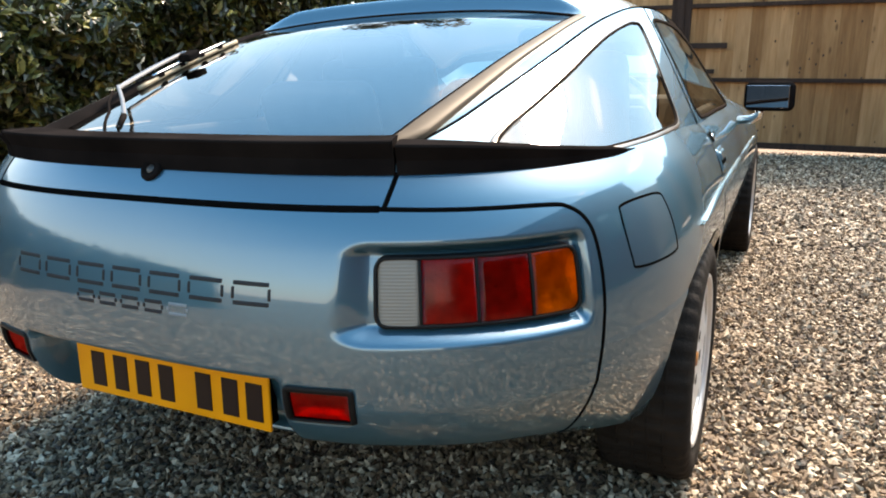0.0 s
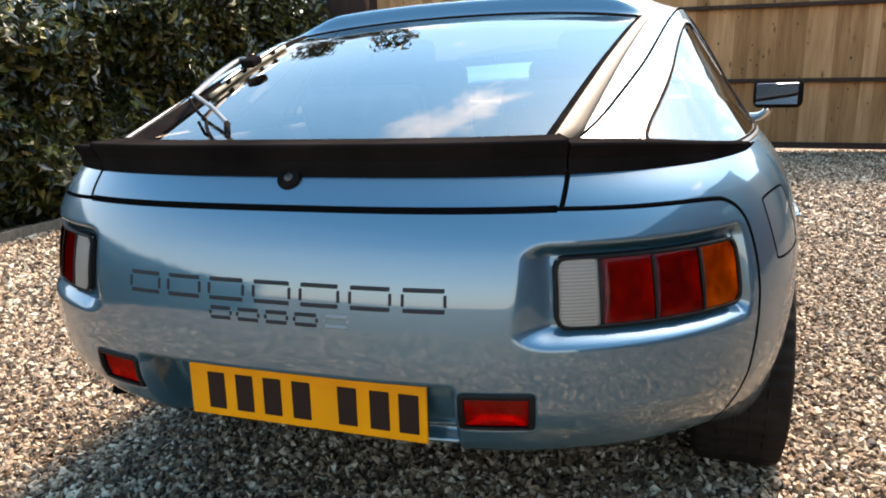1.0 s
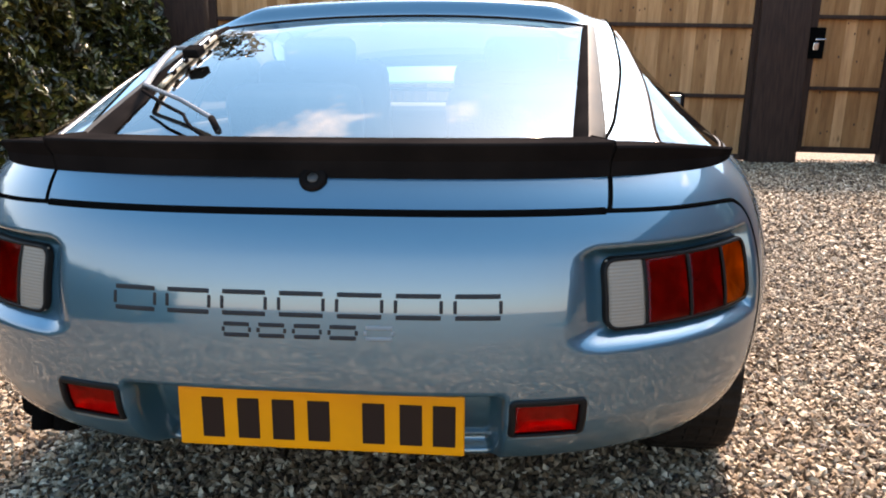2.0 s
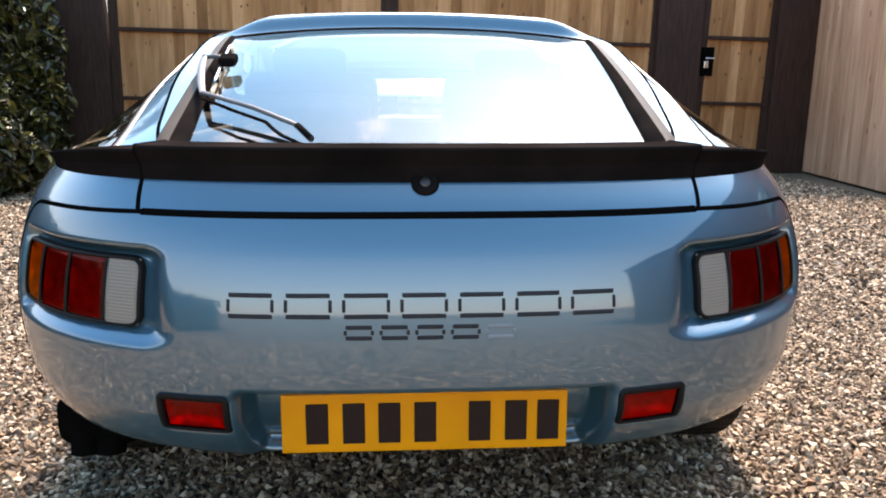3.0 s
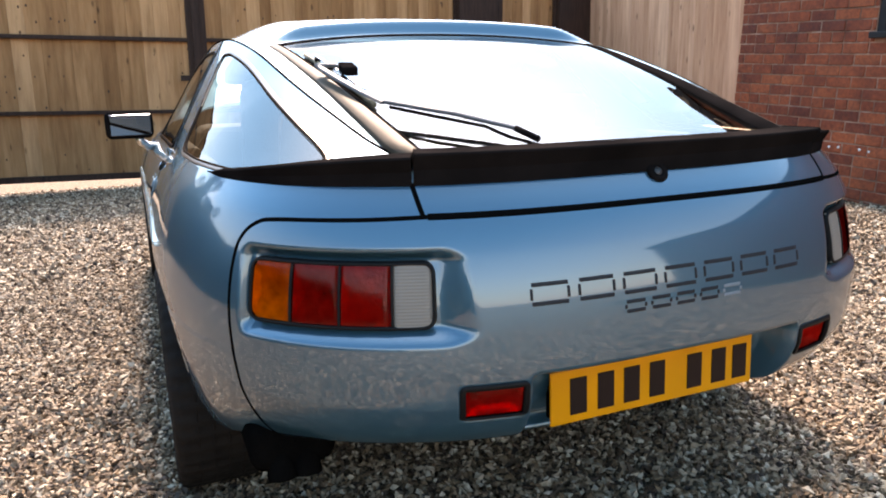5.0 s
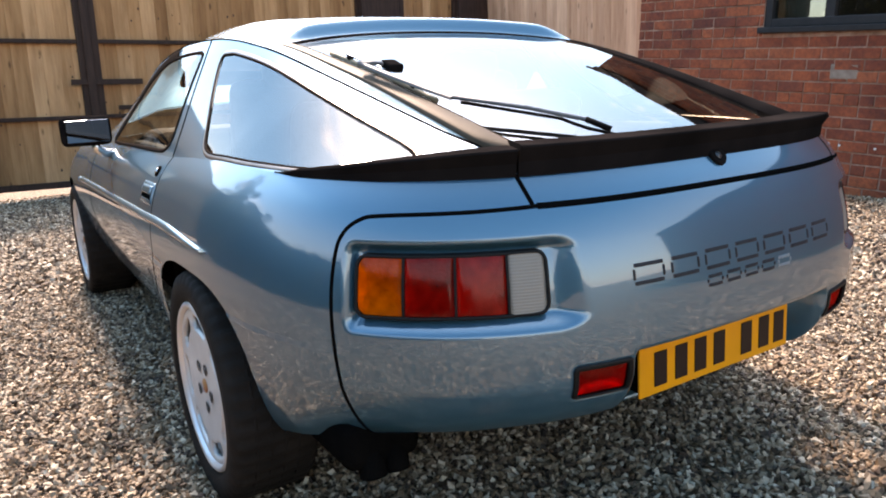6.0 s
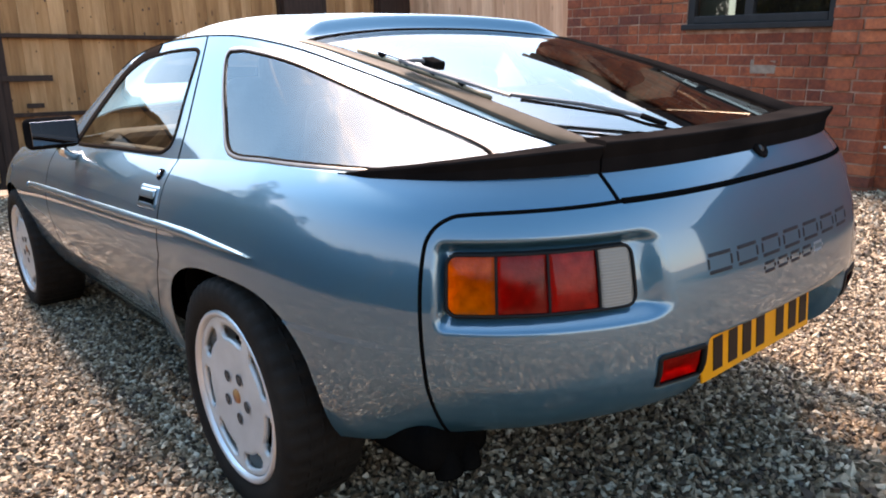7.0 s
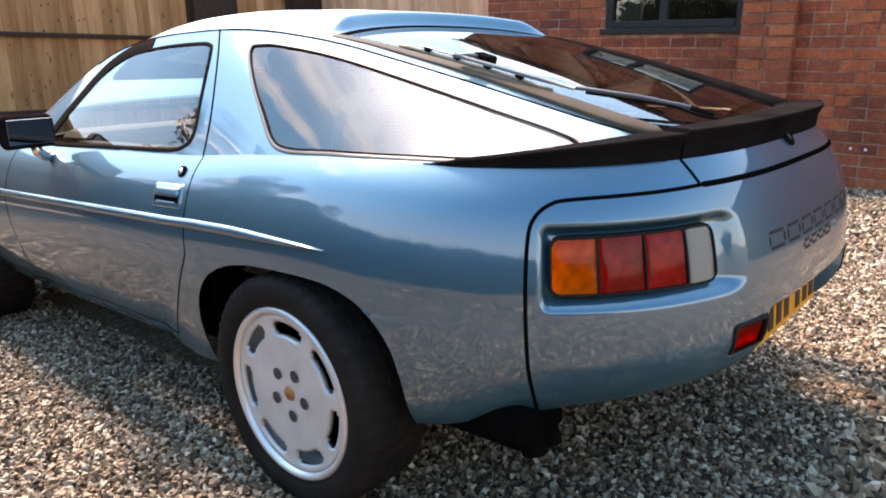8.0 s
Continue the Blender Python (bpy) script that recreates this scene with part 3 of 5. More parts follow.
ys = np.r_[np.linspace(0.05, 1.05, 84)[:-1], np.linspace(1.05, 1.22, 58)[:-1], np.linspace(1.22, 2.86, 138)]
ps = np.r_[np.linspace(-2, -1, 27)[:-1], np.linspace(-1, 1, 61), np.linspace(1, 2, 27)[1:]]
ROOF = upper(ys[:, None], ps[None, :])
kinds = {}
for i in range(len(ys) - 1):
    for j in range(len(ps) - 1):
        y, p = (ys[i] + ys[i + 1]) / 2, (ps[j] + ps[j + 1]) / 2
        x = abs(ROOF[i:i + 2, j:j + 2, 0].mean())
        side = "_l" if p < 0 else "_r"
        kind = "roof"
        if abs(p) > 1:
            if inside(QUARTER, y, 2 - abs(p)):
                kind = "quarter_window" + side
            elif inside(DOOR_GLASS, y, 2 - abs(p)):
                kind = "door_window" + side
            else:
                kind = "pillar" + side
        elif y < step_y(x):
            kind = "rear_window" if x < glass_half(y) and y > 0.12 else "tailgate_frame"
        elif y > 2.12 and abs(p) < 0.93 and y < 2.84:
            kind = "windscreen"
        kinds.setdefault(kind, []).append([(i, j), (i + 1, j), (i + 1, j + 1), (i, j + 1)])
for kind, quads in kinds.items():
    number = {}
    faces = [tuple(number.setdefault(q, len(number)) for q in quad)[::-1] for quad in quads]
    pane = "window" in kind or kind == "windscreen"
    name = kind[:-2] if kind[-2:] in ("_l", "_r") else kind
    ob = mesh_object({"pillar": "side_pillar"}.get(name, name), [ROOF[q] for q in number], faces, GLASS if pane else PAINT, car, True, "reflective tinted window glass" if pane else "")
    if pane:
        ob.visible_shadow = False


def upper_strip(name, points, width, height, mat, closed=False, label=""):
    y, p = np.array([q[0] for q in points], float), np.array([q[1] for q in points], float)
    return mesh_object(name, *ribbon(upper(y, p), upper_normal(y, p), width, height, closed), mat, car, True, label)


for s in (-1, 1):
    upper_strip("window_trim", [(y, s * (2 - w)) for y, w in QUARTER], 0.017, 0.0030, BRONZE_BRIGHT, True, "satin bronze window surround")
    upper_strip("window_rubber", [(0.78 + 0.984 * (y - 0.78), s * (2 - 0.47 - 0.965 * (w - 0.47))) for y, w in QUARTER], 0.0075, 0.0046, WINDOW_RUBBER, True, "black window rubber")
    upper_strip("window_rubber", [(y, s * (2 - w)) for y, w in DOOR_GLASS], 0.014, 0.0035, WINDOW_RUBBER, True, "dark window surround")
    upper_strip("windscreen_pillar_trim", [(y, s * (2 - w)) for y, w in smooth_path([(1.90, 0.93), (2.07, 0.915), (2.25, 0.78), (2.41, 0.45), (2.485, 0.10)], 8)], 0.050, 0.004, WINDOW_RUBBER, False, "dark brown windscreen pillar trim")
    upper_strip("roof_gutter", [(y, s * 1.0) for y in np.linspace(0.12, 2.3, 70)], 0.007, 0.0015, SEAM)
    upper_strip("door_gap", [(y, s * (2 - w)) for y, w in smooth_path([(1.345, 0.0), (1.35, 0.1), (1.37, 0.3), (1.41, 0.55), (1.46, 0.8), (1.51, 1.0)], 10)], 0.006, 0.0022, SEAM)
    edge = [(y, s * float(glass_half(y) / curve(y, GUTTER_X))) for y in np.linspace(0.12, 1.075, 40)]
    # a ridged moulding: a dark face down to the glass, a bronze one outwards
    spread = np.linspace(0.054, 0.030, len(edge))
    for name, mat, line, label in (("glass_edge", RUBBER, ((-0.16, 0.001), (-0.13, 0.10), (0.06, 0.30), (0.28, 0.42), (0.34, 0.43)), "black rubber lip of the rear window moulding"), ("glass_trim", BRONZE, ((0.34, 0.43), (0.42, 0.42), (0.70, 0.34), (0.94, 0.24), (1.0, 0.19), (1.03, -0.04)), "broad bronze rear window moulding")):
        verts, faces, c = [], [], len(line)
        for (y, p), w, tall in zip(edge, spread, np.linspace(1.0, 0.45, len(edge))):
            up = upper_normal(y, p)
            verts += [upper(y, p + s * (share * w - 0.004) / float(curve(y, GUTTER_X))) + up * high * w * tall for share, high in line]
        for i in range(len(edge) - 1):
            faces += [(i * c + k, i * c + k + 1, i * c + c + k + 1, i * c + c + k) for k in range(c - 1)]
        mesh_object(name, verts, faces, mat, car, True, label)
across = [(float(step_y(x)) - 0.004, x / float(curve(1.09, GUTTER_X))) for x in np.linspace(-0.535, 0.535, 50)]
upper_strip("glass_seal", across, 0.022, 0.004, RUBBER)

# bonnet, from wing to wing
bon = [(i, len(cols) - 1 - i) for i in range(len(cols) // 2) if top_row[i, 1] > 2.80]
verts, faces = [], []
for i, j in sorted(bon, key=lambda q: top_row[q[0], 1]):
    for k in np.linspace(0, 1, 25):
        q = top_row[i] * (1 - k) + top_row[j] * k
        verts.append(q + np.array([0, 0, 0.05 * math.sin(math.pi * k) ** 0.8 * np.interp(q[1], [2.8, 4.42], [1.0, 0.1])]))
for r in range(len(bon) - 1):
    for k in range(24):
        faces.append((r * 25 + k, r * 25 + k + 1, r * 25 + k + 26, r * 25 + k + 25))
mesh_object("bonnet", verts, faces, PAINT, car)


# ---- the car: spoiler ----
def spoiler(a0, a1, lift):
    verts, faces, n = [], [], 40
    for a in np.linspace(a0, a1, n):
        q, g = lower(a, BELT, False), lower_normal(np.array(a), np.array(0.80))
        g = np.array([g[0], g[1], 0.0]) / max(1e-6, math.hypot(g[0], g[1]))
        fade = float(ease((a_of_y(0.50) - abs(a)) / (a_of_y(0.50) - A_LID)))
        fade = 0.04 + 0.96 * fade ** 0.75
        tip = 0.12 + 0.88 * float(ease((a_of_y(0.50) - abs(a)) / 0.11))
        top = 0.9 + (0.053 + lift) * fade + 0.010 * (1 - fade)
        for out, z in ((0.004, 0.893), (0.007, 0.893 + 0.5 * (top - 0.893)), (0.006 + 0.016 * fade, top - 0.004), (0.003 + 0.017 * fade, top), (-0.05 * fade - 0.008, top + 0.002 * fade), (-0.10 * fade - 0.012, top - 0.006), (-0.11 * fade - 0.014, 0.895), (-0.02, 0.880)):
            verts.append((q[0] + g[0] * out * (0.3 + 0.7 * tip), q[1] + g[1] * out * (0.3 + 0.7 * tip), q[2] + (z - q[2]) * tip))
    for i in range(n - 1):
        for k in range(8):
            faces.append((i * 8 + k, i * 8 + (k + 1) % 8, i * 8 + 8 + (k + 1) % 8, i * 8 + 8 + k))
    faces += [tuple(range(8)), tuple((n - 1) * 8 + k for k in range(8))[::-1]]
    ob = mesh_object("spoiler_section", verts, faces, RUBBER, car, False, "matt black rubber rear spoiler")
    bev = ob.modifiers.new("round", "BEVEL")
    bev.width, bev.segments, bev.limit_method, bev.angle_limit = 0.0025, 2, "ANGLE", radians(30)
    return ob


A_JOINT = A_LID + 0.028
spoiler(-A_JOINT + 0.001, A_JOINT - 0.001, 0.004)
spoiler(A_JOINT + 0.003, a_of_y(0.50), -0.003)
spoiler(-a_of_y(0.50), -A_JOINT - 0.003, -0.003)


# ---- the car: lamps, plate, decals ----
def patch(name, a0, a1, z0, z1, out, mat, parent, corner=0.0, depth=0.012, label="", rib=0.0, dents=False):
    """A rounded plate that follows the lower body, with a thickness. out may be a pair, for a0 and a1."""
    out0, out1 = out if isinstance(out, tuple) else (out, out)
    nu, nv = max(6, int(abs(a1 - a0) / 0.008)), max(6, int((z1 - z0) / (0.0016 if rib else 0.006)))
    verts, faces, k = [], [], nu + 1
    for layer in (0, 1):
        for j in range(nv + 1):
            for i in range(nu + 1):
                u, v = i / nu, j / nv
                wide, tall = abs(a1 - a0), z1 - z0
                a, z = u * wide - wide / 2, v * tall - tall / 2
                if corner:
                    over_a, over_z = max(0, abs(a) - (wide / 2 - corner)), max(0, abs(z) - (tall / 2 - corner))
                    reach = math.hypot(over_a, over_z)
                    if reach > corner:
                        a -= math.copysign(over_a * (1 - corner / reach), a)
                        z -= math.copysign(over_z * (1 - corner / reach), z)
                wave = rib * (0.5 + 0.5 * math.cos(2 * math.pi * z / 0.0058)) if rib and not layer else 0.0
                edge = 0.003 if min(i, j, nu - i, nv - j) == 0 and not layer else 0.0
                q = lower((a0 + a1) / 2 + a, (z0 + z1) / 2 + z, dents, out0 + (out1 - out0) * (u if a1 > a0 else 1 - u) - wave - edge - layer * depth)
                verts.append(q)
    side = k * (nv + 1)
    flip = a0 + a1 < 0
    for j in range(nv):
        for i in range(nu):
            f = (j * k + i, j * k + i + 1, j * k + k + i + 1, j * k + k + i)
            faces += [f, tuple(side + q for q in f[::-1])]
    ring = [i for i in range(k)] + [j * k + nu for j in range(1, nv + 1)] + [nv * k + i for i in range(nu - 1, -1, -1)] + [j * k for j in range(nv - 1, 0, -1)]
    for m in range(len(ring)):
        p, q = ring[m], ring[(m + 1) % len(ring)]
        faces.append((q, p, side + p, side + q))
    if flip:
        faces = [f[::-1] for f in faces]
    return mesh_object(name, verts, faces, mat, parent, True, label)


def rounded(wide, tall, corner, n=8):
    """The rim of a rounded oblong round its middle."""
    run = []
    for k, (sx, sz) in enumerate(((1, 1), (-1, 1), (-1, -1), (1, -1))):
        for w in np.linspace(0, math.pi / 2, n):
            c = w + k * math.pi / 2
            run.append((sx * (wide / 2 - corner) + corner * math.cos(c), sz * (tall / 2 - corner) + corner * math.sin(c)))
        nx_, nz_ = ((-1, 1), (-1, -1), (1, -1), (1, 1))[k]
        end = (nx_ * (wide / 2 - corner) + corner * math.cos(c), nz_ * (tall / 2 - corner) + corner * math.sin(c))
        run += [(run[-1][0] + (end[0] - run[-1][0]) * q, run[-1][1] + (end[1] - run[-1][1]) * q) for q in (0.2, 0.4, 0.6, 0.8)]
    return run


def rim(name, a0, a1, z0, z1, out, thick, corner, depth, mat, parent, label=""):
    """A black frame round an opening on the lower body. out: a pair, for a0 and a1."""
    wide, tall, mid, high = abs(a1 - a0), z1 - z0, (a0 + a1) / 2, (z0 + z1) / 2
    outer, inner = rounded(wide, tall, corner), rounded(wide - 2 * thick, tall - 2 * thick, max(0.002, corner - thick))
    verts, faces, n = [], [], len(outer)
    for (ua, uz), (va, vz) in zip(outer, inner):
        for a, z, back in ((ua, uz, depth), (ua, uz, 0.002), (ua * 0.7 + va * 0.3, uz * 0.7 + vz * 0.3, 0.0), (va * 0.8 + ua * 0.2, vz * 0.8 + uz * 0.2, 0.0), (va, vz, 0.002), (va, vz, depth)):
            u = (a / wide + 0.5) if a1 > a0 else 0.5 - a / wide
            verts.append(lower(mid + a, high + z, False, out[0] + (out[1] - out[0]) * u - back))
    for i in range(n):
        j = (i + 1) % n
        for k in range(5):
            f = (i * 6 + k, i * 6 + k + 1, j * 6 + k + 1, j * 6 + k)
            faces.append(f if mid < 0 else f[::-1])
    return mesh_object(name, verts, faces, mat, parent, True, label)


def bowl(a0, a1, z0, z1, out, depth, parent):
    """A shallow reflector behind a lens."""
    n, verts, faces = 14, [], []
    for j in range(n + 1):
        for i in range(n + 1):
            u, v = 2 * i / n - 1, 2 * j / n - 1
            sunk = depth * (1 - u ** 4) * (1 - v * v)
            verts.append(lower(a0 + (a1 - a0) * i / n, z0 + (z1 - z0) * j / n, False, out[0] + (out[1] - out[0]) * i / n - sunk))
    for j in range(n):
        for i in range(n):
            faces.append((j * (n + 1) + i, j * (n + 1) + i + 1, j * (n + 1) + n + 2 + i, j * (n + 1) + n + 1 + i))
    return mesh_object("reflector", verts, faces, REFLECTOR, parent, True, "pale reflector behind the lens")


LZ0, LZ1 = 0.653, 0.762
LA0, LA1 = a_of_x(0.507), 0.893
LENS_IN, LENS_OUT = -0.0175, -0.009       # how deep the lenses sit at either end
for s in (-1, 1):
    lamp = rim("tail_lamp", s * (LA0 - 0.006), s * (LA1 + 0.006), LZ0 - 0.006, LZ1 + 0.006, (LENS_IN + 0.001, LENS_OUT + 0.001), 0.007, 0.024, 0.013, LAMP_BLACK, car, "rear lamp cluster with amber, red and clear lenses")
    cuts = [0.0, 0.204, 0.474, 0.746, 1.0]
    for name, mat, u0, u1, rib in (("clear_lens", WHITE_LENS, cuts[0], cuts[1], 0.0013), ("red_lens", RED, cuts[1], cuts[2], 0.0), ("red_lens", RED, cuts[2], cuts[3], 0.0), ("amber_lens", AMBER, cuts[3], cuts[4], 0.0)):
        lo, hi = LA0 + (LA1 - LA0) * u0, LA0 + (LA1 - LA0) * u1
        o0, o1 = (LENS_IN + (LENS_OUT - LENS_IN) * k for k in (u0, u1))
        lens = patch(name, s * (lo + 0.0012), s * (hi - 0.0012), LZ0 - 0.003, LZ1 + 0.003, (o0, o1), mat, lamp, 0.003, 0.003 if mat != WHITE_LENS else 0.006, "", rib)
        if mat != WHITE_LENS:
            bowl(s * lo, s * hi, LZ0 - 0.001, LZ1 + 0.001, (o0 - 0.0045, o1 - 0.0045), 0.009 if u0 < 0.4 else 0.014, lens)
        if u0:
            patch("lens_divider", s * (lo - 0.003), s * (lo + 0.003), LZ0 - 0.003, LZ1 + 0.003, (o0 + 0.0002, o0 + 0.0002), LAMP_BLACK, lamp, 0.0, 0.008)
    fog = rim("rear_fog_lamp", s * a_of_x(0.337), s * a_of_x(0.467), 0.444, 0.543, (0.004, 0.004), 0.0115, 0.013, 0.012, LAMP_BLACK, car, "red rear fog lamp in black surround")
    lens = patch("red_lens", s * a_of_x(0.346), s * a_of_x(0.458), 0.452, 0.535, -0.001, FOG_RED, fog, 0.006, 0.003)
    bowl(s * a_of_x(0.345), s * a_of_x(0.459), 0.451, 0.536, (-0.0055, -0.0055), 0.017, lens)

number_plate = part("number_plate", box(bmesh.new(), (0.52, 0.006, 0.111), (0, -0.006, 0.463), 0.0025, Matrix.Rotation(radians(-2), 4, "X")), YELLOW, car, "yellow number plate with dark characters")
part("plate_bracket", box(bmesh.new(), (0.50, 0.03, 0.10), (0, 0.013, 0.463), 0.004), UNDER, car)
for x in (-0.196, -0.130, -0.066, -0.001, 0.098, 0.165, 0.224):
    part("plate_bar", box(bmesh.new(), (0.040, 0.0025, 0.077), (x, -0.0098, 0.463), 0.001, Matrix.Rotation(radians(-2), 4, "X"), 1), INK, number_plate)
part("plate_border", box(bmesh.new(), (0.505, 0.001, 0.0012), (0, -0.0085, 0.412), 0, Matrix.Rotation(radians(-2), 4, "X")), INK, number_plate)

badge = new("model_decal")
badge.parent = car
x = -0.335
for k in range(7):
    for z in (0.6845, 0.7190):
        patch("decal_bar", math.copysign(a_of_x(abs(x)), x), math.copysign(a_of_x(abs(x + 0.081)), x + 0.081), z - 0.0045, z + 0.0045, 0.0016, DECAL, badge, 0.0, 0.002) if x * (x + 0.081) > 0 else patch("decal_bar", -a_of_x(-x), a_of_x(x + 0.081), z - 0.0045, z + 0.0045, 0.0016, DECAL, badge, 0.0, 0.002)
    for q in (x + 0.0035, x + 0.0775):
        a = math.copysign(a_of_x(abs(q)), q)
        patch("decal_bar", a - 0.0035, a + 0.0035, 0.6895, 0.7140, 0.0016, DECAL, badge, 0.0, 0.002)
    x += 0.0965
for k in range(5):
    x = -0.140 + 0.0595 * k
    for z in (0.6485, 0.6665):
        lo, hi = (math.copysign(a_of_x(abs(q)), q) for q in (x, x + 0.052))
        patch("decal_bar", lo, hi, z - 0.0042, z + 0.0042, 0.0016, DECAL if k < 4 else DECAL_PALE, badge, 0.0, 0.002)
    for q in (x + 0.0035, x + 0.0485):
        a = math.copysign(a_of_x(abs(q)), q)
        patch("decal_bar", a - 0.0032, a + 0.0032, 0.6530, 0.6620, 0.0016, DECAL if k < 4 else DECAL_PALE, badge, 0.0, 0.002)

lock_at = lower(0.0, 0.889, False)
v, f = lathe([(-0.004, 0.0), (-0.004, 0.010), (-0.006, 0.011), (-0.006, 0.021), (-0.002, 0.024), (0.008, 0.024)], 28)
lock = mesh_object("boot_lock", v, f, RUBBER, car, True, "black boot lock surround")
lock.matrix_basis = Matrix.Translation((0, lock_at[1] + 0.002, 0.895)) @ pose(0, 0, 0, 0, 35, 90)
v, f = lathe([(-0.0055, 0.0), (-0.0055, 0.008), (-0.003, 0.010)], 20)
mesh_object("lock_barrel", v, f, TRIM, lock)

# fuel flap, side strips, handles
flap = [(a_of_y(0.327), 0.797), (a_of_y(0.347), 0.816), (a_of_y(0.478), 0.816), (a_of_y(0.510), 0.792), (a_of_y(0.527), 0.715), (a_of_y(0.507), 0.694), (a_of_y(0.357), 0.698), (a_of_y(0.335), 0.718)]
lower_strip("fuel_flap_gap", [tuple(p) for p in smooth_path(flap, 6, True)], 0.005, 0.001, SEAM, closed=True)
for s in (-1, 1):
    run = [(a_of_y(y), z) for y, z in zip(np.linspace(0.73, 3.06, 60), np.interp(np.linspace(0.73, 3.06, 60), [0.73, 1.3, 3.06], [0.704, 0.716, 0.70]))]
    p, n = on_lower([(s * a, z) for a, z in run])
    widths = [0.027 * min(1.0, 0.08 + (k / 10) ** 0.7) for k in range(60)]
    mesh_object("side_strip", *ribbon(p, n, widths, 0.011), PAINT, car, True, "body-coloured side protection strip")
    well = patch("door_handle", s * a_of_y(1.362), s * a_of_y(1.530), 0.752, 0.822, 0.0035, PAINT, car, 0.014, 0.006, "recessed body-coloured door handle")
    # black sheet laid on the panel, in place of the hollow's shade
    patch("recess_shade", s * a_of_y(1.372), s * a_of_y(1.520), 0.763, 0.814, 0.0042, SEAM, well, 0.010, 0.003)
    patch("handle_flap", s * a_of_y(1.380), s * a_of_y(1.512), 0.786, 0.813, 0.009, PAINT, well, 0.006, 0.006)
    patch("recess_floor", s * a_of_y(1.385), s * a_of_y(1.508), 0.761, 0.773, 0.0052, PAINT, well, 0.004, 0.002)
    v, f = lathe([(0.007, 0.0), (0.007, 0.010), (0.004, 0.0105), (0.005, 0.017), (-0.004, 0.019)], 20)
    key = mesh_object("door_lock", v, f, RUBBER, car)
    v, f = lathe([(0.0085, 0.0), (0.0085, 0.009), (0.005, 0.0095)], 18)
    mesh_object("lock_barrel", v, f, STEEL, key)
    kp = lower(s * a_of_y(1.404), 0.856)
    key.matrix_basis = Matrix.Translation(kp) @ pose(0, 0, 0, 0, -28, 0 if s > 0 else 180)


# ---- the car: mirrors ----
def mirror(s):
    bm = box(bmesh.new(), (0.195, 0.085, 0.118), (0, 0, 0), 0.026, None, 4)
    for v in bm.verts:
        if v.co.y > 0.01:
            v.co.x *= 0.86
            v.co.z *= 0.8
    housing = part("door_mirror", bm, RUBBER, car, "black door mirror", True)
    housing.matrix_basis = Matrix.Translation((1.02 if s > 0 else -0.972, 2.30, 0.930 if s > 0 else 0.948)) @ pose(0, 0, 0, 0, 0, -13 if s > 0 else 9)
    part("mirror_glass", box(bmesh.new(), (0.164, 0.006, 0.088), (0, -0.0445, 0), 0.002, Matrix.Rotation(radians(1.5 if s < 0 else 0), 4, "X")), MIRROR, housing, "reflecting mirror glass")
    v, f = tube([(s * -0.035, 0.01, -0.045), (s * -0.045, 0.015, -0.078), (s * -0.075, 0.025, -0.098), (s * -0.13, 0.035, -0.102)], 0.019, 10)
    mesh_object("mirror_stalk", v, f, STEEL, housing, True, "bright mirror stalk")


mirror(-1)
mirror(1)


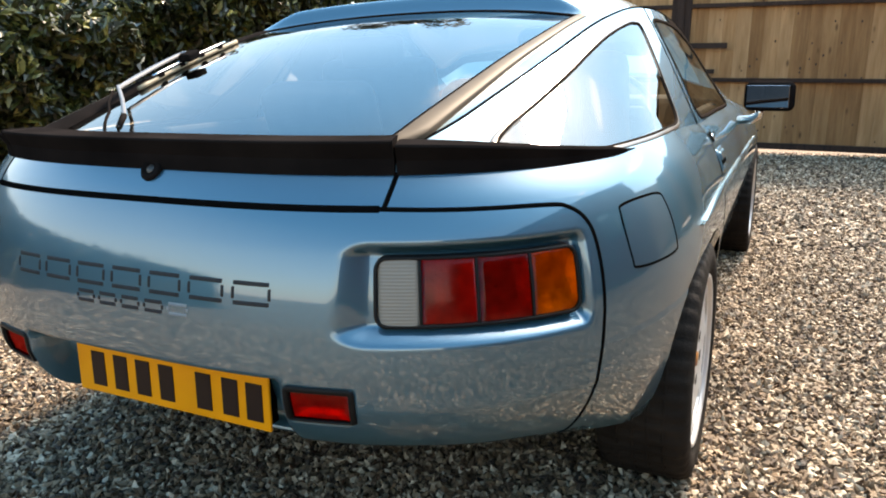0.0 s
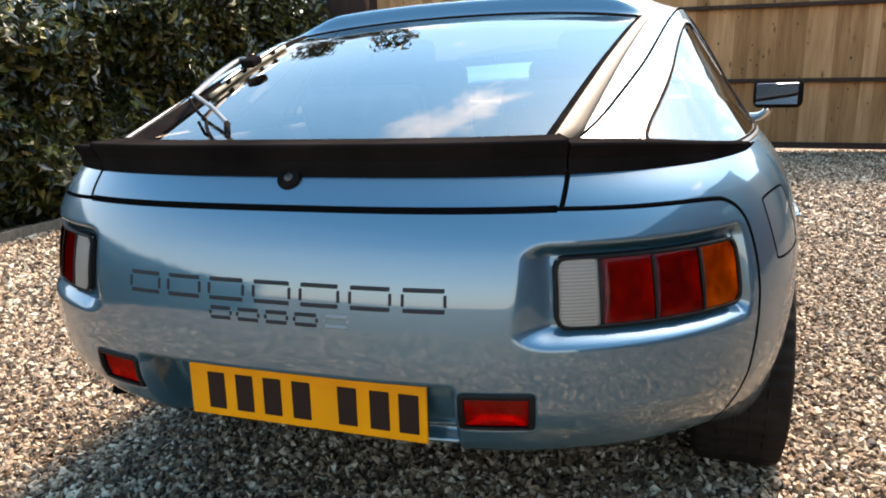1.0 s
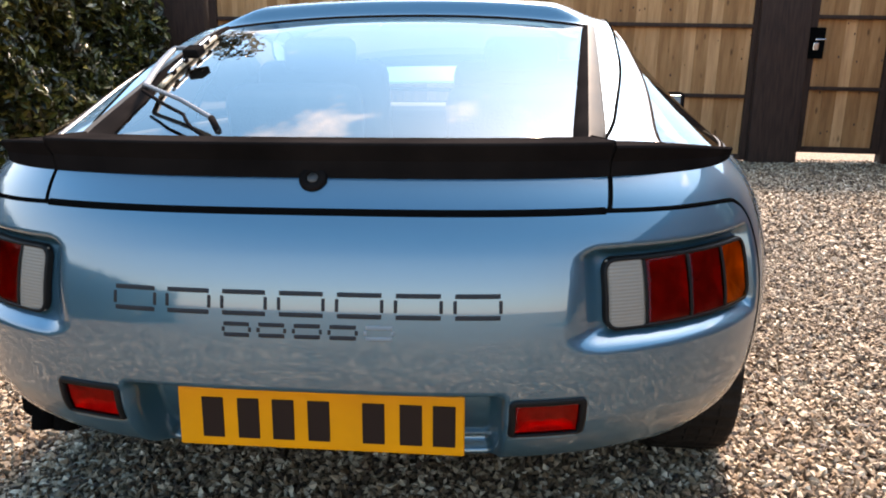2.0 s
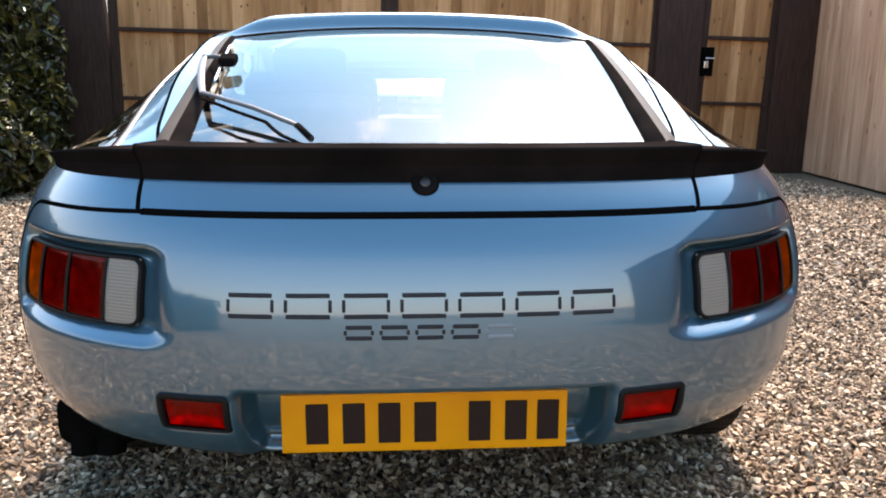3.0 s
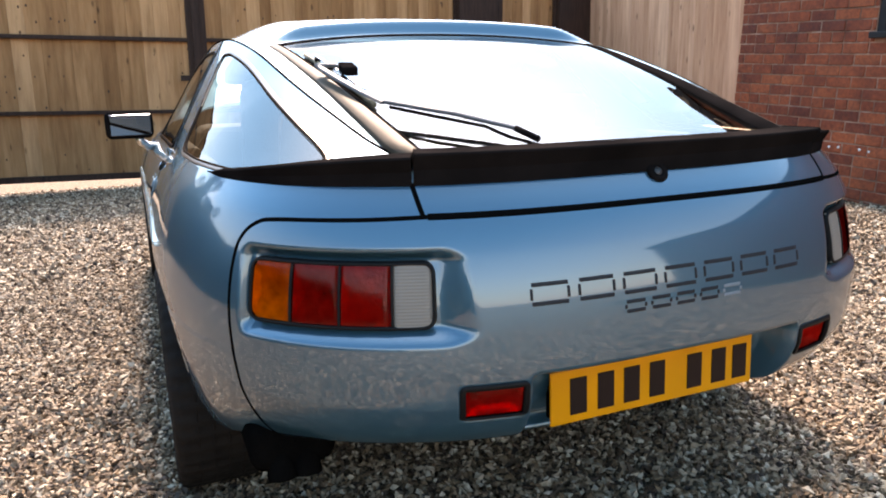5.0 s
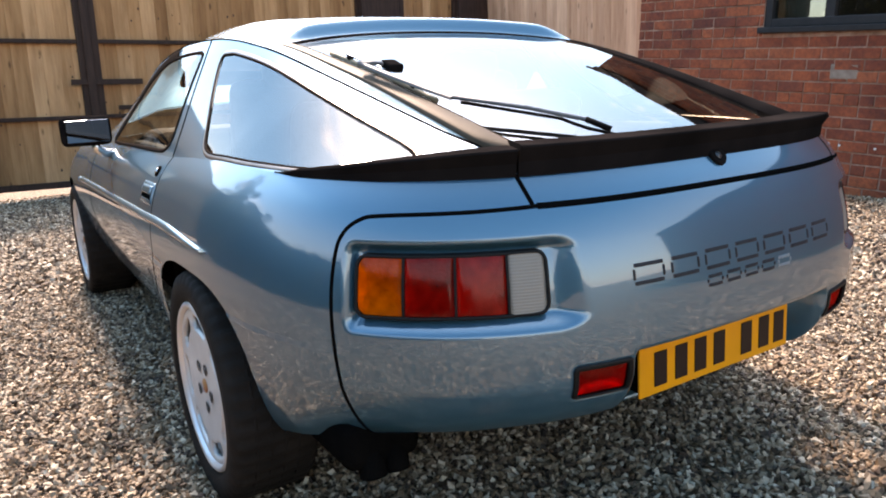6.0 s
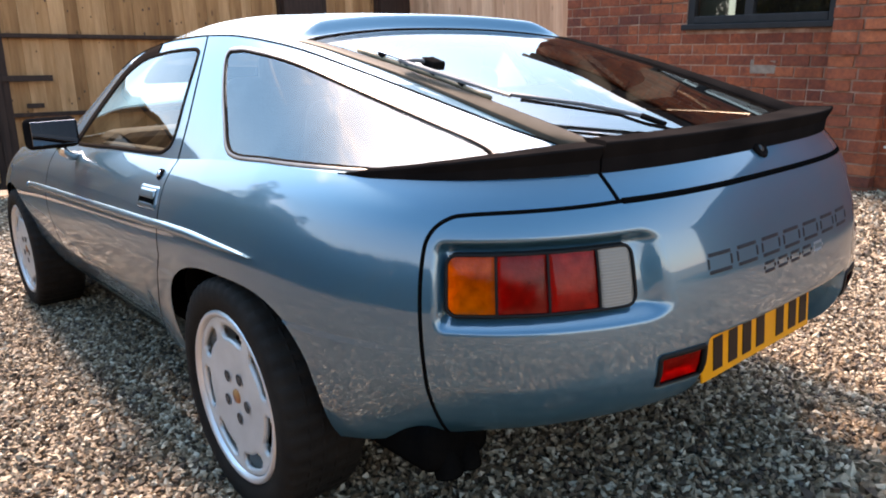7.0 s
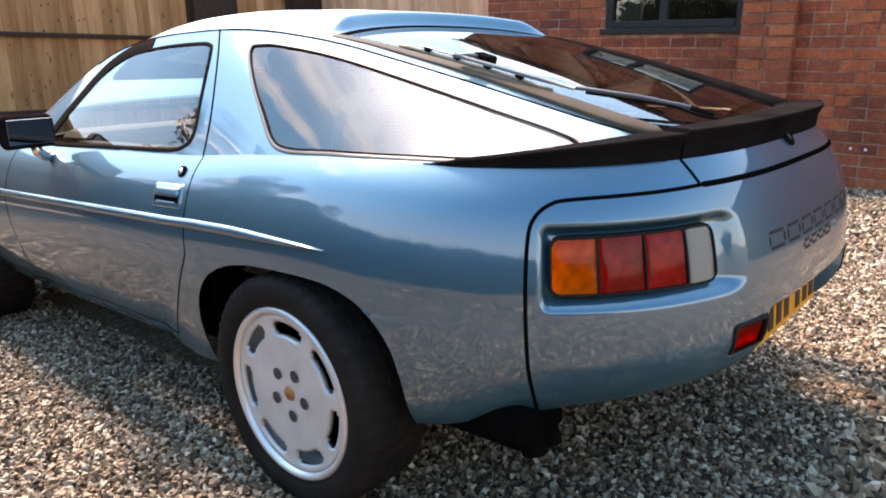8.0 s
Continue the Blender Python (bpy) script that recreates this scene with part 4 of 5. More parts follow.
# ---- the car: wheels ----
def wheel(s, y):
    """A flat slotted alloy wheel with its tyre; its outer face looks along s."""
    ty = [(-0.10, 0.225), (-0.113, 0.25), (-0.115, 0.285), (-0.105, 0.311), (-0.085, 0.319), (0.085, 0.319), (0.103, 0.311), (0.112, 0.285), (0.111, 0.25), (0.100, 0.236), (0.095, 0.225)]
    verts, faces = lathe(ty, 192)
    # grooves across the shoulders, between the tread blocks
    for i, v in enumerate(verts):
        r = math.hypot(v[1], v[2])
        if 0.080 < abs(v[0]) < 0.109 and r > 0.300 and round(math.atan2(v[2], v[1]) / (2 * math.pi) * 192) % 4 == 0:
            verts[i] = (v[0], v[1] * (1 - 0.006 / r), v[2] * (1 - 0.006 / r))
    tyre = mesh_object("wheel", verts, faces, TYRE, car, True, "slotted silver alloy wheel with black tyre")
    tyre.matrix_basis = Matrix.Translation((s * 0.835, y, HUB_Z)) @ pose(0, 0, 0, 8, 0, 0 if s > 0 else 180)
    for x in (-0.055, -0.018, 0.018, 0.055):
        v, f = lathe([(x - 0.004, 0.3165), (x - 0.003, 0.3192), (x + 0.003, 0.3192), (x + 0.004, 0.3165)], 72)
        mesh_object("tread_groove", v, f, TYRE, tyre)
    v, f = lathe([(0.088, 0.214), (0.104, 0.220), (0.107, 0.228), (0.102, 0.235), (0.094, 0.236)], 72)
    mesh_object("rim_edge", v, f, BRIGHT, tyre, True, "bright machined rim edge")
    v, f = lathe([(-0.09, 0.225), (-0.06, 0.205), (0.03, 0.198), (0.06, 0.208), (0.09, 0.216)], 72)
    mesh_object("rim_barrel", v, f, ALLOY, tyre)
    # black disc behind the slots, their shade put into its colour
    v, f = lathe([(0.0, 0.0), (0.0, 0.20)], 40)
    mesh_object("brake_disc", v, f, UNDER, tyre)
    # the face: a dished disc with seven slots, and five bolt wells
    bm = bmesh.new()
    slots, rings = 7, [0.0, 0.03, 0.05, 0.075, 0.10, 0.125, 0.150, 0.158, 0.166, 0.190, 0.197, 0.204, 0.212, 0.217]
    depth = [0.090, 0.090, 0.0905, 0.091, 0.092, 0.093, 0.0935, 0.0935, 0.0935, 0.0935, 0.0935, 0.0945, 0.096, 0.091]
    count = slots * 16
    grid = [[bm.verts.new((d, r * math.cos(2 * math.pi * k / count), r * math.sin(2 * math.pi * k / count))) for k in range(count)] for r, d in zip(rings[1:], depth[1:])]
    mid = bm.verts.new((depth[0], 0, 0))
    for k in range(count):
        bm.faces.new((mid, grid[0][k], grid[0][(k + 1) % count]))
    for i in range(len(grid) - 1):
        for k in range(count):
            hole = 6 <= i <= 8 and 2 <= k % 16 < 14
            tip = i in (6, 8) and k % 16 in (2, 13)
            if not hole or tip:
                bm.faces.new((grid[i][k], grid[i + 1][k], grid[i + 1][(k + 1) % count], grid[i][(k + 1) % count]))
    face = part("wheel_face", bm, ALLOY, tyre, "flat silver wheel face with seven slots", True)
    thick = face.modifiers.new("thick", "SOLIDIFY")
    thick.thickness, thick.offset = 0.016, -1
    for k in range(5):
        w = 2 * math.pi * k / 5 + 0.3 + math.pi / 5
        # almost flat dark disc, the well's shade painted as its colour
        v, f = lathe([(0.0938, 0.0165), (0.0930, 0.0145), (0.0927, 0.0)], 18)
        well = mesh_object("bolt_well", v, f, BOLT_WELL, tyre)
        well.matrix_basis = Matrix.Translation((0, 0.062 * math.cos(w), 0.062 * math.sin(w)))
        v, f = lathe([(0.0945, 0.0), (0.0945, 0.0065), (0.0925, 0.0075)], 6)
        nut = mesh_object("wheel_nut", v, f, TRIM, tyre, False)
        nut.matrix_basis = well.matrix_basis.copy()
    v, f = lathe([(0.094, 0.0), (0.094, 0.018), (0.090, 0.021)], 28)
    mesh_object("centre_cap", v, f, CREST, tyre, True, "small orange-brown centre badge")
    # the liner of the arch
    verts, faces, n = [], [], 36
    for k in range(n + 1):
        w = radians(10 + 160 * k / n)
        hub, behind, ahead, tall, square = ARCHES[y]
        wide = ahead if math.cos(w) > 0 else behind
        cy, cz = (math.copysign(abs(q) ** (2 / square), q) for q in (math.cos(w), math.sin(w)))
        for x, grow in ((0.855 + 0.07 * math.sin(w), 1.004), (0.84, 1.012), (0.55, 1.03), (0.55, 0.06)):
            verts.append((s * x, hub + grow * wide * cy, HUB_Z + grow * tall * cz))
    for k in range(n):
        for i in range(3):
            faces.append((k * 4 + i, k * 4 + i + 1, k * 4 + i + 5, k * 4 + i + 4))
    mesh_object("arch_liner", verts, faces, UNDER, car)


for s in (-1, 1):
    wheel(s, HUB_R)
    wheel(s, HUB_F)

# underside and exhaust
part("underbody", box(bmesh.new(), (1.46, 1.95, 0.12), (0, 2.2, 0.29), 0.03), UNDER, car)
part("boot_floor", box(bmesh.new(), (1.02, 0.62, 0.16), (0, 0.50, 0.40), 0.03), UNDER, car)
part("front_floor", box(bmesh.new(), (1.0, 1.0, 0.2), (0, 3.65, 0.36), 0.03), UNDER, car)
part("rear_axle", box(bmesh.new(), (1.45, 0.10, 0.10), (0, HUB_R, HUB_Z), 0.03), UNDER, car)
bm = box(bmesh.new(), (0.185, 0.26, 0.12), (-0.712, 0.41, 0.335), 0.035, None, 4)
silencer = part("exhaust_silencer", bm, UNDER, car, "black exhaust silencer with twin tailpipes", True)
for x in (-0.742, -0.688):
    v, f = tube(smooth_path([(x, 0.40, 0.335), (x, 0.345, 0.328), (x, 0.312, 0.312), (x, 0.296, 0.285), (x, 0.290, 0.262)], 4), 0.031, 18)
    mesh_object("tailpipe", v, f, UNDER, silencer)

# ---- the car: inside ----
part("cabin_tub", box(bmesh.new(), (1.42, 2.1, 0.05), (0, 1.75, 0.52), 0.01), CABIN, car)
part("load_floor", box(bmesh.new(), (1.02, 0.75, 0.03), (0, 0.62, 0.80), 0.01), CABIN, car)
part("dashboard", box(bmesh.new(), (1.36, 0.34, 0.24), (0, 2.62, 0.80), 0.06, None, 3), CABIN, car)
for x in (-0.36, 0.36):
    bm = box(bmesh.new(), (0.50, 0.52, 0.16), (x, 1.86, 0.62), 0.05, None, 3)
    seat = part("front_seat", bm, SEAT, car, "brown leather bucket seat", True)
    part("backrest", box(bmesh.new(), (0.48, 0.13, 0.52), (x, 1.55, 0.86), 0.05, Matrix.Rotation(radians(14), 4, "X"), 3), SEAT, seat, "", True)
    part("headrest", box(bmesh.new(), (0.26, 0.09, 0.13), (x, 1.47, 1.13), 0.035, Matrix.Rotation(radians(10), 4, "X"), 3), SEAT, seat, "", True)
    part("rear_seat", box(bmesh.new(), (0.42, 0.14, 0.36), (x * 0.95, 1.10, 0.86), 0.05, Matrix.Rotation(radians(18), 4, "X"), 3), SEAT, car, "brown leather rear seat", True)
ring = [(0.36 + 0.18 * math.cos(2 * math.pi * k / 32), 2.36 - 0.07 * math.sin(2 * math.pi * k / 32), 0.86 + 0.165 * math.sin(2 * math.pi * k / 32)) for k in range(32)]
steering = mesh_object("steering_wheel", *tube(ring, 0.014, 8, True), CABIN, car)
part("steering_boss", box(bmesh.new(), (0.30, 0.05, 0.07), (0.36, 2.37, 0.85), 0.02), CABIN, steering)
for s in (-1, 1):
    part("door_card", box(bmesh.new(), (0.04, 1.9, 0.36), (s * 0.78, 1.75, 0.72), 0.015), CABIN, car)


# ---- the car: rear wiper ----
def over_glass(x, y, up=0.0):
    p = x / float(np.minimum(curve(y, GUTTER_X), 2))
    q, n = upper(np.array(y), np.array(p)), upper_normal(np.array(y), np.array(p))
    return tuple(q + n * up)


KNEE = (-0.453, 0.37)
upper_rod = [over_glass(-0.205, 0.135, 0.014), over_glass(-0.235, 0.182, 0.022), over_glass(-0.33, 0.268, 0.029), over_glass(*KNEE, 0.034)]
wiper = mesh_object("rear_wiper", *tube(upper_rod, 0.0048, 8), WIPER_GREY, car, True, "grey rear wiper with paired rods and beige blade")
lower_rod = [over_glass(-0.215, 0.105, 0.014), over_glass(-0.262, 0.150, 0.018), over_glass(-0.280, 0.172, 0.022), over_glass(-0.295, 0.196, 0.026), over_glass(-0.37, 0.262, 0.029), over_glass(-0.448, 0.345, 0.030)]
mesh_object("lower_rod", *tube(lower_rod, 0.0036, 8), RUBBER, wiper)
mesh_object("rod_root", *tube(upper_rod[:2], 0.0066, 10), RUBBER, wiper, True, "black root of the wiper arm")
plate_run = [KNEE, (-0.478, 0.455), (-0.500, 0.55), (-0.516, 0.64), (-0.520, 0.675)]
tips = [over_glass(x, y, 0.032) for x, y in plate_run]
mesh_object("arm_plate", *ribbon(tips, [(0.0, -0.3, 0.95)] * 5, [0.012, 0.017, 0.018, 0.016, 0.013], 0.004), WIPER_GREY, wiper, True, "flat grey wiper arm end")
mesh_object("cross_bracket", *tube([over_glass(-0.525, 0.672, 0.030), over_glass(-0.49, 0.650, 0.034), over_glass(-0.455, 0.632, 0.030)], 0.0055, 8), WIPER_GREY, wiper)
part("blade_block", box(bmesh.new(), (0.040, 0.050, 0.022), over_glass(-0.455, 0.628, 0.028), 0.005, Matrix.Rotation(radians(18), 4, "X")), RUBBER, wiper, "black blade holder")
run = [(-0.455 - 0.047 * k, 0.425 + 0.45 * k) for k in np.linspace(0, 1, 16)]
mesh_object("wiper_blade", *tube([over_glass(x, y, 0.007) for x, y in run], 0.0055, 8, False, 1.2), BLADE, wiper, True, "beige wiper blade")
mesh_object("blade_carrier", *tube([over_glass(x + 0.004, y, 0.020) for x, y in run[2:14]], 0.0032, 8), STEEL, wiper)
for k in (3, 6, 9, 12):
    x, y = run[k]
    part("blade_claw", box(bmesh.new(), (0.012, 0.022, 0.014), over_glass(x + 0.002, y, 0.014), 0.003, Matrix.Rotation(radians(18), 4, "X")), RUBBER, wiper)


# ---- ground ----
bm = bmesh.new()
bmesh.ops.create_grid(bm, x_segments=40, y_segments=40, size=1200)
for v in bm.verts:
    v.co.z = -0.012
ground = part("ground", bm, EARTH)
tagged(ground, "brown gravel drive and earth reaching far off", "ground", kind="structure")


def gravel(name, spots, size_lo, size_hi, seed, label):
    """Angular stones, each a small crumpled octahedron, at the given places."""
    rng = np.random.default_rng(seed)
    n = len(spots)
    base = np.array([(1, 0, 0), (0, 1, 0), (-1, 0, 0), (0, -1, 0), (0, 0, 1), (0, 0, -1)], float)
    tris = np.array([(0, 1, 4), (1, 2, 4), (2, 3, 4), (3, 0, 4), (1, 0, 5), (2, 1, 5), (3, 2, 5), (0, 3, 5)])
    v = base[None] * (1 + rng.uniform(-0.35, 0.35, (n, 6, 1))) + rng.uniform(-0.25, 0.25, (n, 6, 3))
    size = rng.uniform(size_lo, size_hi, (n, 1, 1)) * np.stack([rng.uniform(0.9, 1.5, n), rng.uniform(0.6, 1.0, n), rng.uniform(0.45, 0.8, n)], -1)[:, None]
    v = v * size
    q = rng.normal(size=(n, 4)) * (1, 0.35, 0.35, 1)
    q /= np.linalg.norm(q, axis=1, keepdims=True)
    w, x, y, z = q.T
    rot = np.stack([np.stack([1 - 2 * (y * y + z * z), 2 * (x * y - z * w), 2 * (x * z + y * w)], -1), np.stack([2 * (x * y + z * w), 1 - 2 * (x * x + z * z), 2 * (y * z - x * w)], -1), np.stack([2 * (x * z - y * w), 2 * (y * z + x * w), 1 - 2 * (x * x + y * y)], -1)], 1)
    v = np.einsum("nij,nkj->nki", rot, v)
    v[..., :2] += spots[:, None, :]
    v[..., 2] += rng.uniform(-0.006, 0.004, (n, 1))
    faces = (tris[None] + 6 * np.arange(n)[:, None, None]).reshape(-1, 3)
    me = bpy.data.meshes.new(name)
    me.from_pydata(v.reshape(-1, 3), [], faces)
    me.materials.append(STONE)
    return tagged(new(name, me), label, "gravel", kind="stuff")


def scatter(x0, x1, y0, y1, gap, seed):
    rng = np.random.default_rng(seed)
    gx, gy = np.meshgrid(np.arange(x0, x1, gap), np.arange(y0, y1, gap))
    spots = np.stack([gx.ravel(), gy.ravel()], -1)
    return spots + rng.uniform(-0.6, 0.6, spots.shape) * gap


near = scatter(-2.3, 2.3, -0.1, 3.6, 0.0132, 1)
hidden = (np.abs(near[:, 0]) < 0.6) & (near[:, 1] > 1.4)
near = near[~hidden]
gravel("near_gravel", near, 0.0068, 0.0150, 11, "loose cream and brown flint gravel")
mid = np.concatenate([scatter(-4.4, -2.3, -0.1, 8.4, 0.024, 2), scatter(2.3, 4.8, -0.1, 8.4, 0.024, 3), scatter(-2.3, 2.3, 3.6, 8.4, 0.024, 4), scatter(-4.4, 4.8, -3.6, -0.1, 0.030, 5)])
gravel("far_gravel", mid, 0.0125, 0.0235, 12, "loose cream and brown flint gravel")


# ---- timber gates and fence ----
def shared_box(name, size, bevel):
    bm = box(bmesh.new(), size, (0, 0, 0), bevel, None, 1)
    me = bpy.data.meshes.new(name)
    bm.to_mesh(me)
    bm.free()
    return me


GATE_Y, GATE_TOP = 8.22, 2.56
board_mesh = [shared_box("board", (0.162, 0.018, GATE_TOP - 0.07 + 0.01 * k), 0.003) for k in range(3)]
for me in board_mesh:
    me.materials.append(BOARD)


def gate(name, x0, x1, label, lift=0.0):
    lean = new(name)
    lean.matrix_basis = Matrix.Translation(((x0 + x1) / 2, GATE_Y, 0)) @ pose(0, 0, 0, 0, 1.2, 0)
    tagged(lean, label, "gate")
    wide = x1 - x0
    count = round(wide / 0.150)
    drop = -0.02 * (x0 + x1) / 2 + 0.03 + lift
    for k in range(count):
        b = new("board", board_mesh[k % 3])
        b.parent = lean
        b.location = (-wide / 2 + wide * (k + 0.5) / count, 0.02 + 0.007 * (k % 2), GATE_TOP / 2 + 0.045 + drop)
    for z, tall in ((0.095, 0.07), (0.835, 0.045), (1.665, 0.045), (2.50, 0.06)):
        part("rail", box(bmesh.new(), (wide, 0.05, tall), (0, -0.02, z + drop), 0.004), STAINED, lean, "dark stained rail")
    for x in (-wide / 2 + 0.05, wide / 2 - 0.05):
        part("stile", box(bmesh.new(), (0.10, 0.055, GATE_TOP - 0.08), (x, -0.022, GATE_TOP / 2 + 0.045 + drop), 0.004), STAINED, lean, "dark stained upright")
    # dark knots and rusty nails
    rng = np.random.default_rng(count)
    verts, faces = [], []
    for k in range(count):
        for z in (0.30, 0.86, 1.19, 1.69, 2.06):
            for dx in (-0.035, 0.035):
                if rng.uniform() > 0.3:
                    continue
                x, zz, r = -wide / 2 + wide * (k + 0.5) / count + dx + rng.normal() * 0.008, z + drop + rng.normal() * 0.16, rng.uniform(0.006, 0.013)
                n0 = len(verts)
                verts += [(x + r * math.cos(a), 0.0095 + 0.007 * (k % 2), zz + 1.5 * r * math.sin(a)) for a in np.linspace(0, 2 * math.pi, 7)[:-1]] + [(x, 0.0065 + 0.007 * (k % 2), zz)]
                faces += [(n0 + i, n0 + (i + 1) % 6, n0 + 6) for i in range(6)]
    tagged(mesh_object("nailing", verts, faces, RUST, lean, False), kind="stuff")
    return lean


gate("timber_gate", -3.60, -0.19, "tan boarded driveway gate with dark rails, closed")
right_gate = gate("timber_gate", -0.17, 3.27, "tan boarded driveway gate with dark rails, closed")
small_gate = gate("side_gate", 3.81, 4.84, "narrow tan boarded side gate, closed", 0.115)
for x0, x1 in ((-4.45, -3.58), (3.25, 3.83), (4.82, 5.40)):
    post = part("gate_post", box(bmesh.new(), (x1 - x0, 0.16, 2.75), ((x0 + x1) / 2, GATE_Y - 0.06, 1.33), 0.012), STAINED)
    tagged(post, "dark stained broad timber gate post", "post", group="gate posts")
part("meeting_strip", box(bmesh.new(), (0.085, 0.03, GATE_TOP - 0.10), (-1.735, -0.066, GATE_TOP / 2 + 0.06), 0.005), STAINED, right_gate, "dark stained cover strip where the leaves meet")
part("drop_bolt", box(bmesh.new(), (0.75, 0.03, 0.062), (-1.57, -0.06, 1.22), 0.004), STAINED, right_gate, "black iron sliding bolt")
part("bolt_keep", box(bmesh.new(), (0.05, 0.03, 0.10), (-1.70, -0.05, 1.22), 0.004), STAINED, right_gate)
part("lower_keep", box(bmesh.new(), (0.17, 0.03, 0.05), (-1.40, -0.05, 0.93), 0.004), STAINED, right_gate)
plate = part("latch_plate", box(bmesh.new(), (0.20, 0.02, 0.36), (-0.42, -0.06, 1.42), 0.006), SEAM, small_gate, "black latch plate")
part("latch_handle", box(bmesh.new(), (0.12, 0.03, 0.022), (-0.38, -0.085, 1.46), 0.006), STEEL, plate)
part("latch_box", box(bmesh.new(), (0.06, 0.02, 0.09), (-0.42, -0.075, 1.38), 0.006), STEEL, plate)

fence = new("side_fence")
run0, run1 = Vector((5.36, 8.14, 0)), Vector((4.90, 4.66, 0))
turn = math.degrees(math.atan2(run1.y - run0.y, run1.x - run0.x))
fence.matrix_basis = Matrix.Translation(run0) @ pose(0, 0, 0, 0, 0, turn)
tagged(fence, "weathered close-boarded timber fence beside the house", "fence")
long = (run1 - run0).length
fence_mesh = shared_box("fence_board", (0.125, 0.02, 2.5), 0.003)
fence_mesh.materials.append(BOARD_GREY)
count = round(long / 0.11)
for k in range(count):
    b = new("board", fence_mesh)
    b.parent = fence
    b.matrix_basis = Matrix.Translation((long * (k + 0.5) / count, 0.006 * (k % 2), 1.27)) @ pose(0, 0, 0, 0, 0, 3)
part("gravel_board", box(bmesh.new(), (long, 0.03, 0.14), (long / 2, 0.03, 0.06), 0.004), STAINED, fence)
for z in (0.5, 1.3, 2.1):
    part("rail", box(bmesh.new(), (long, 0.06, 0.07), (long / 2, 0.045, z), 0.004), STAINED, fence)


# ---- brick house ----
house = new("brick_house")
HX, HY0, HY1, HTOP = 4.75, -5.8, 4.64, 3.2
house.matrix_basis = Matrix.Translation((HX, 2.5, 0)) @ pose(0, 0, 0, 3.0, 0, 0)
tagged(house, "old red brick house wall with dark-framed window", "house")
WIN = (1.845 - 2.5, 3.19 - 2.5, 1.37, 2.32)     # y0, y1, z0, z1 of the opening, from the house's own middle
y_lo, y_hi = HY0 - 2.5, HY1 - 2.5
for y0, y1, z0, z1 in ((y_lo, WIN[0], -0.3, HTOP), (WIN[1], y_hi, -0.3, HTOP), (WIN[0], WIN[1], -0.3, WIN[2]), (WIN[0], WIN[1], WIN[3], HTOP)):
    part("wall", box(bmesh.new(), (0.22, y1 - y0, z1 - z0), (0.101, (y0 + y1) / 2, (z0 + z1) / 2)), MORTAR, house, "mortar-jointed wall")
PIER = (1.395 - 2.5, 1.835 - 2.5)
part("pier", box(bmesh.new(), (0.10, PIER[1] - PIER[0] - 0.012, HTOP + 0.3), (-0.046, (PIER[0] + PIER[1]) / 2, HTOP / 2 - 0.15)), MORTAR, house, "projecting brick pier")
BL, BH, JOINT = 0.232, 0.082, 0.012
brick_mesh = []
rnd = random.Random(5)
for k in range(5):
    bm = box(bmesh.new(), (0.03, BL, BH), (0, 0, 0), 0.004, None, 1)
    for v in bm.verts:
        v.co += Vector((rnd.uniform(-1, 1) * 0.002, rnd.uniform(-1, 1) * 0.0025, rnd.uniform(-1, 1) * 0.002))
    me = bpy.data.meshes.new("brick")
    bm.to_mesh(me)
    bm.free()
    me.materials.append(BRICK)
    brick_mesh.append(me)
bricks = []
for row in range(-3, 34):
    z = row * (BH + JOINT) + 0.04
    offset = 0.5 * (row % 2)
    for k in range(-36, 14):
        y = (k + offset) * (BL + JOINT)
        header = row % 6 == 2
        for piece in ((0, 1.0),) if not header else ((-0.25, 0.478), (0.25, 0.478)):
            yy, share = y + piece[0] * (BL + JOINT), piece[1]
            lo, hi = max(yy - BL * share / 2, y_lo), min(yy + BL * share / 2, y_hi)
            if WIN[2] - 0.06 < z < WIN[3] + 0.03:
                lo, hi = (max(lo, WIN[1] + 0.004), hi) if yy > (WIN[0] + WIN[1]) / 2 else (lo, min(hi, WIN[0] - 0.004))
            if lo < PIER[1] and hi > PIER[0]:
                lo, hi = (max(lo, PIER[1] + 0.004), hi) if yy > (PIER[0] + PIER[1]) / 2 else (lo, min(hi, PIER[0] - 0.004))
            yy, share = (lo + hi) / 2, (hi - lo) / BL
            if share > 0.12:
                bricks.append((yy, z, share, rnd.uniform(-0.004, 0.003), rnd.randrange(5), 1.0))
    cut = PIER[0] + (BL if row % 2 else PIER[1] - PIER[0] - BL - JOINT)
    for lo, hi in ((PIER[0], cut), (cut + JOINT, PIER[1])):
        bricks.append(((lo + hi) / 2, z, (hi - lo) / BL, rnd.uniform(-0.003, 0.002) - 0.047, rnd.randrange(5), 3.9))
nearest = sorted(range(len(bricks)), key=lambda q: abs(bricks[q][0] + 0.6) + 0.8 * abs(bricks[q][1] - 0.9))[:300]
chosen = set(nearest)
rest_v, rest_f = [], []
for q, (y, z, share, x, kind, deep) in enumerate(bricks):
    if q in chosen:
        b = new("brick", brick_mesh[kind])
        b.parent = house
        b.matrix_basis = Matrix.Translation((x, y, z)) @ Matrix.Diagonal((deep, share, 1, 1))
    else:
        n0 = len(rest_v)
        rest_v += [(x + v.co.x * deep, y + v.co.y * share, z + v.co.z) for v in brick_mesh[kind].vertices]
        rest_f += [tuple(n0 + i for i in p.vertices) for p in brick_mesh[kind].polygons]
tagged(mesh_object("brickwork", rest_v, rest_f, BRICK_FAR, house, False), kind="stuff")
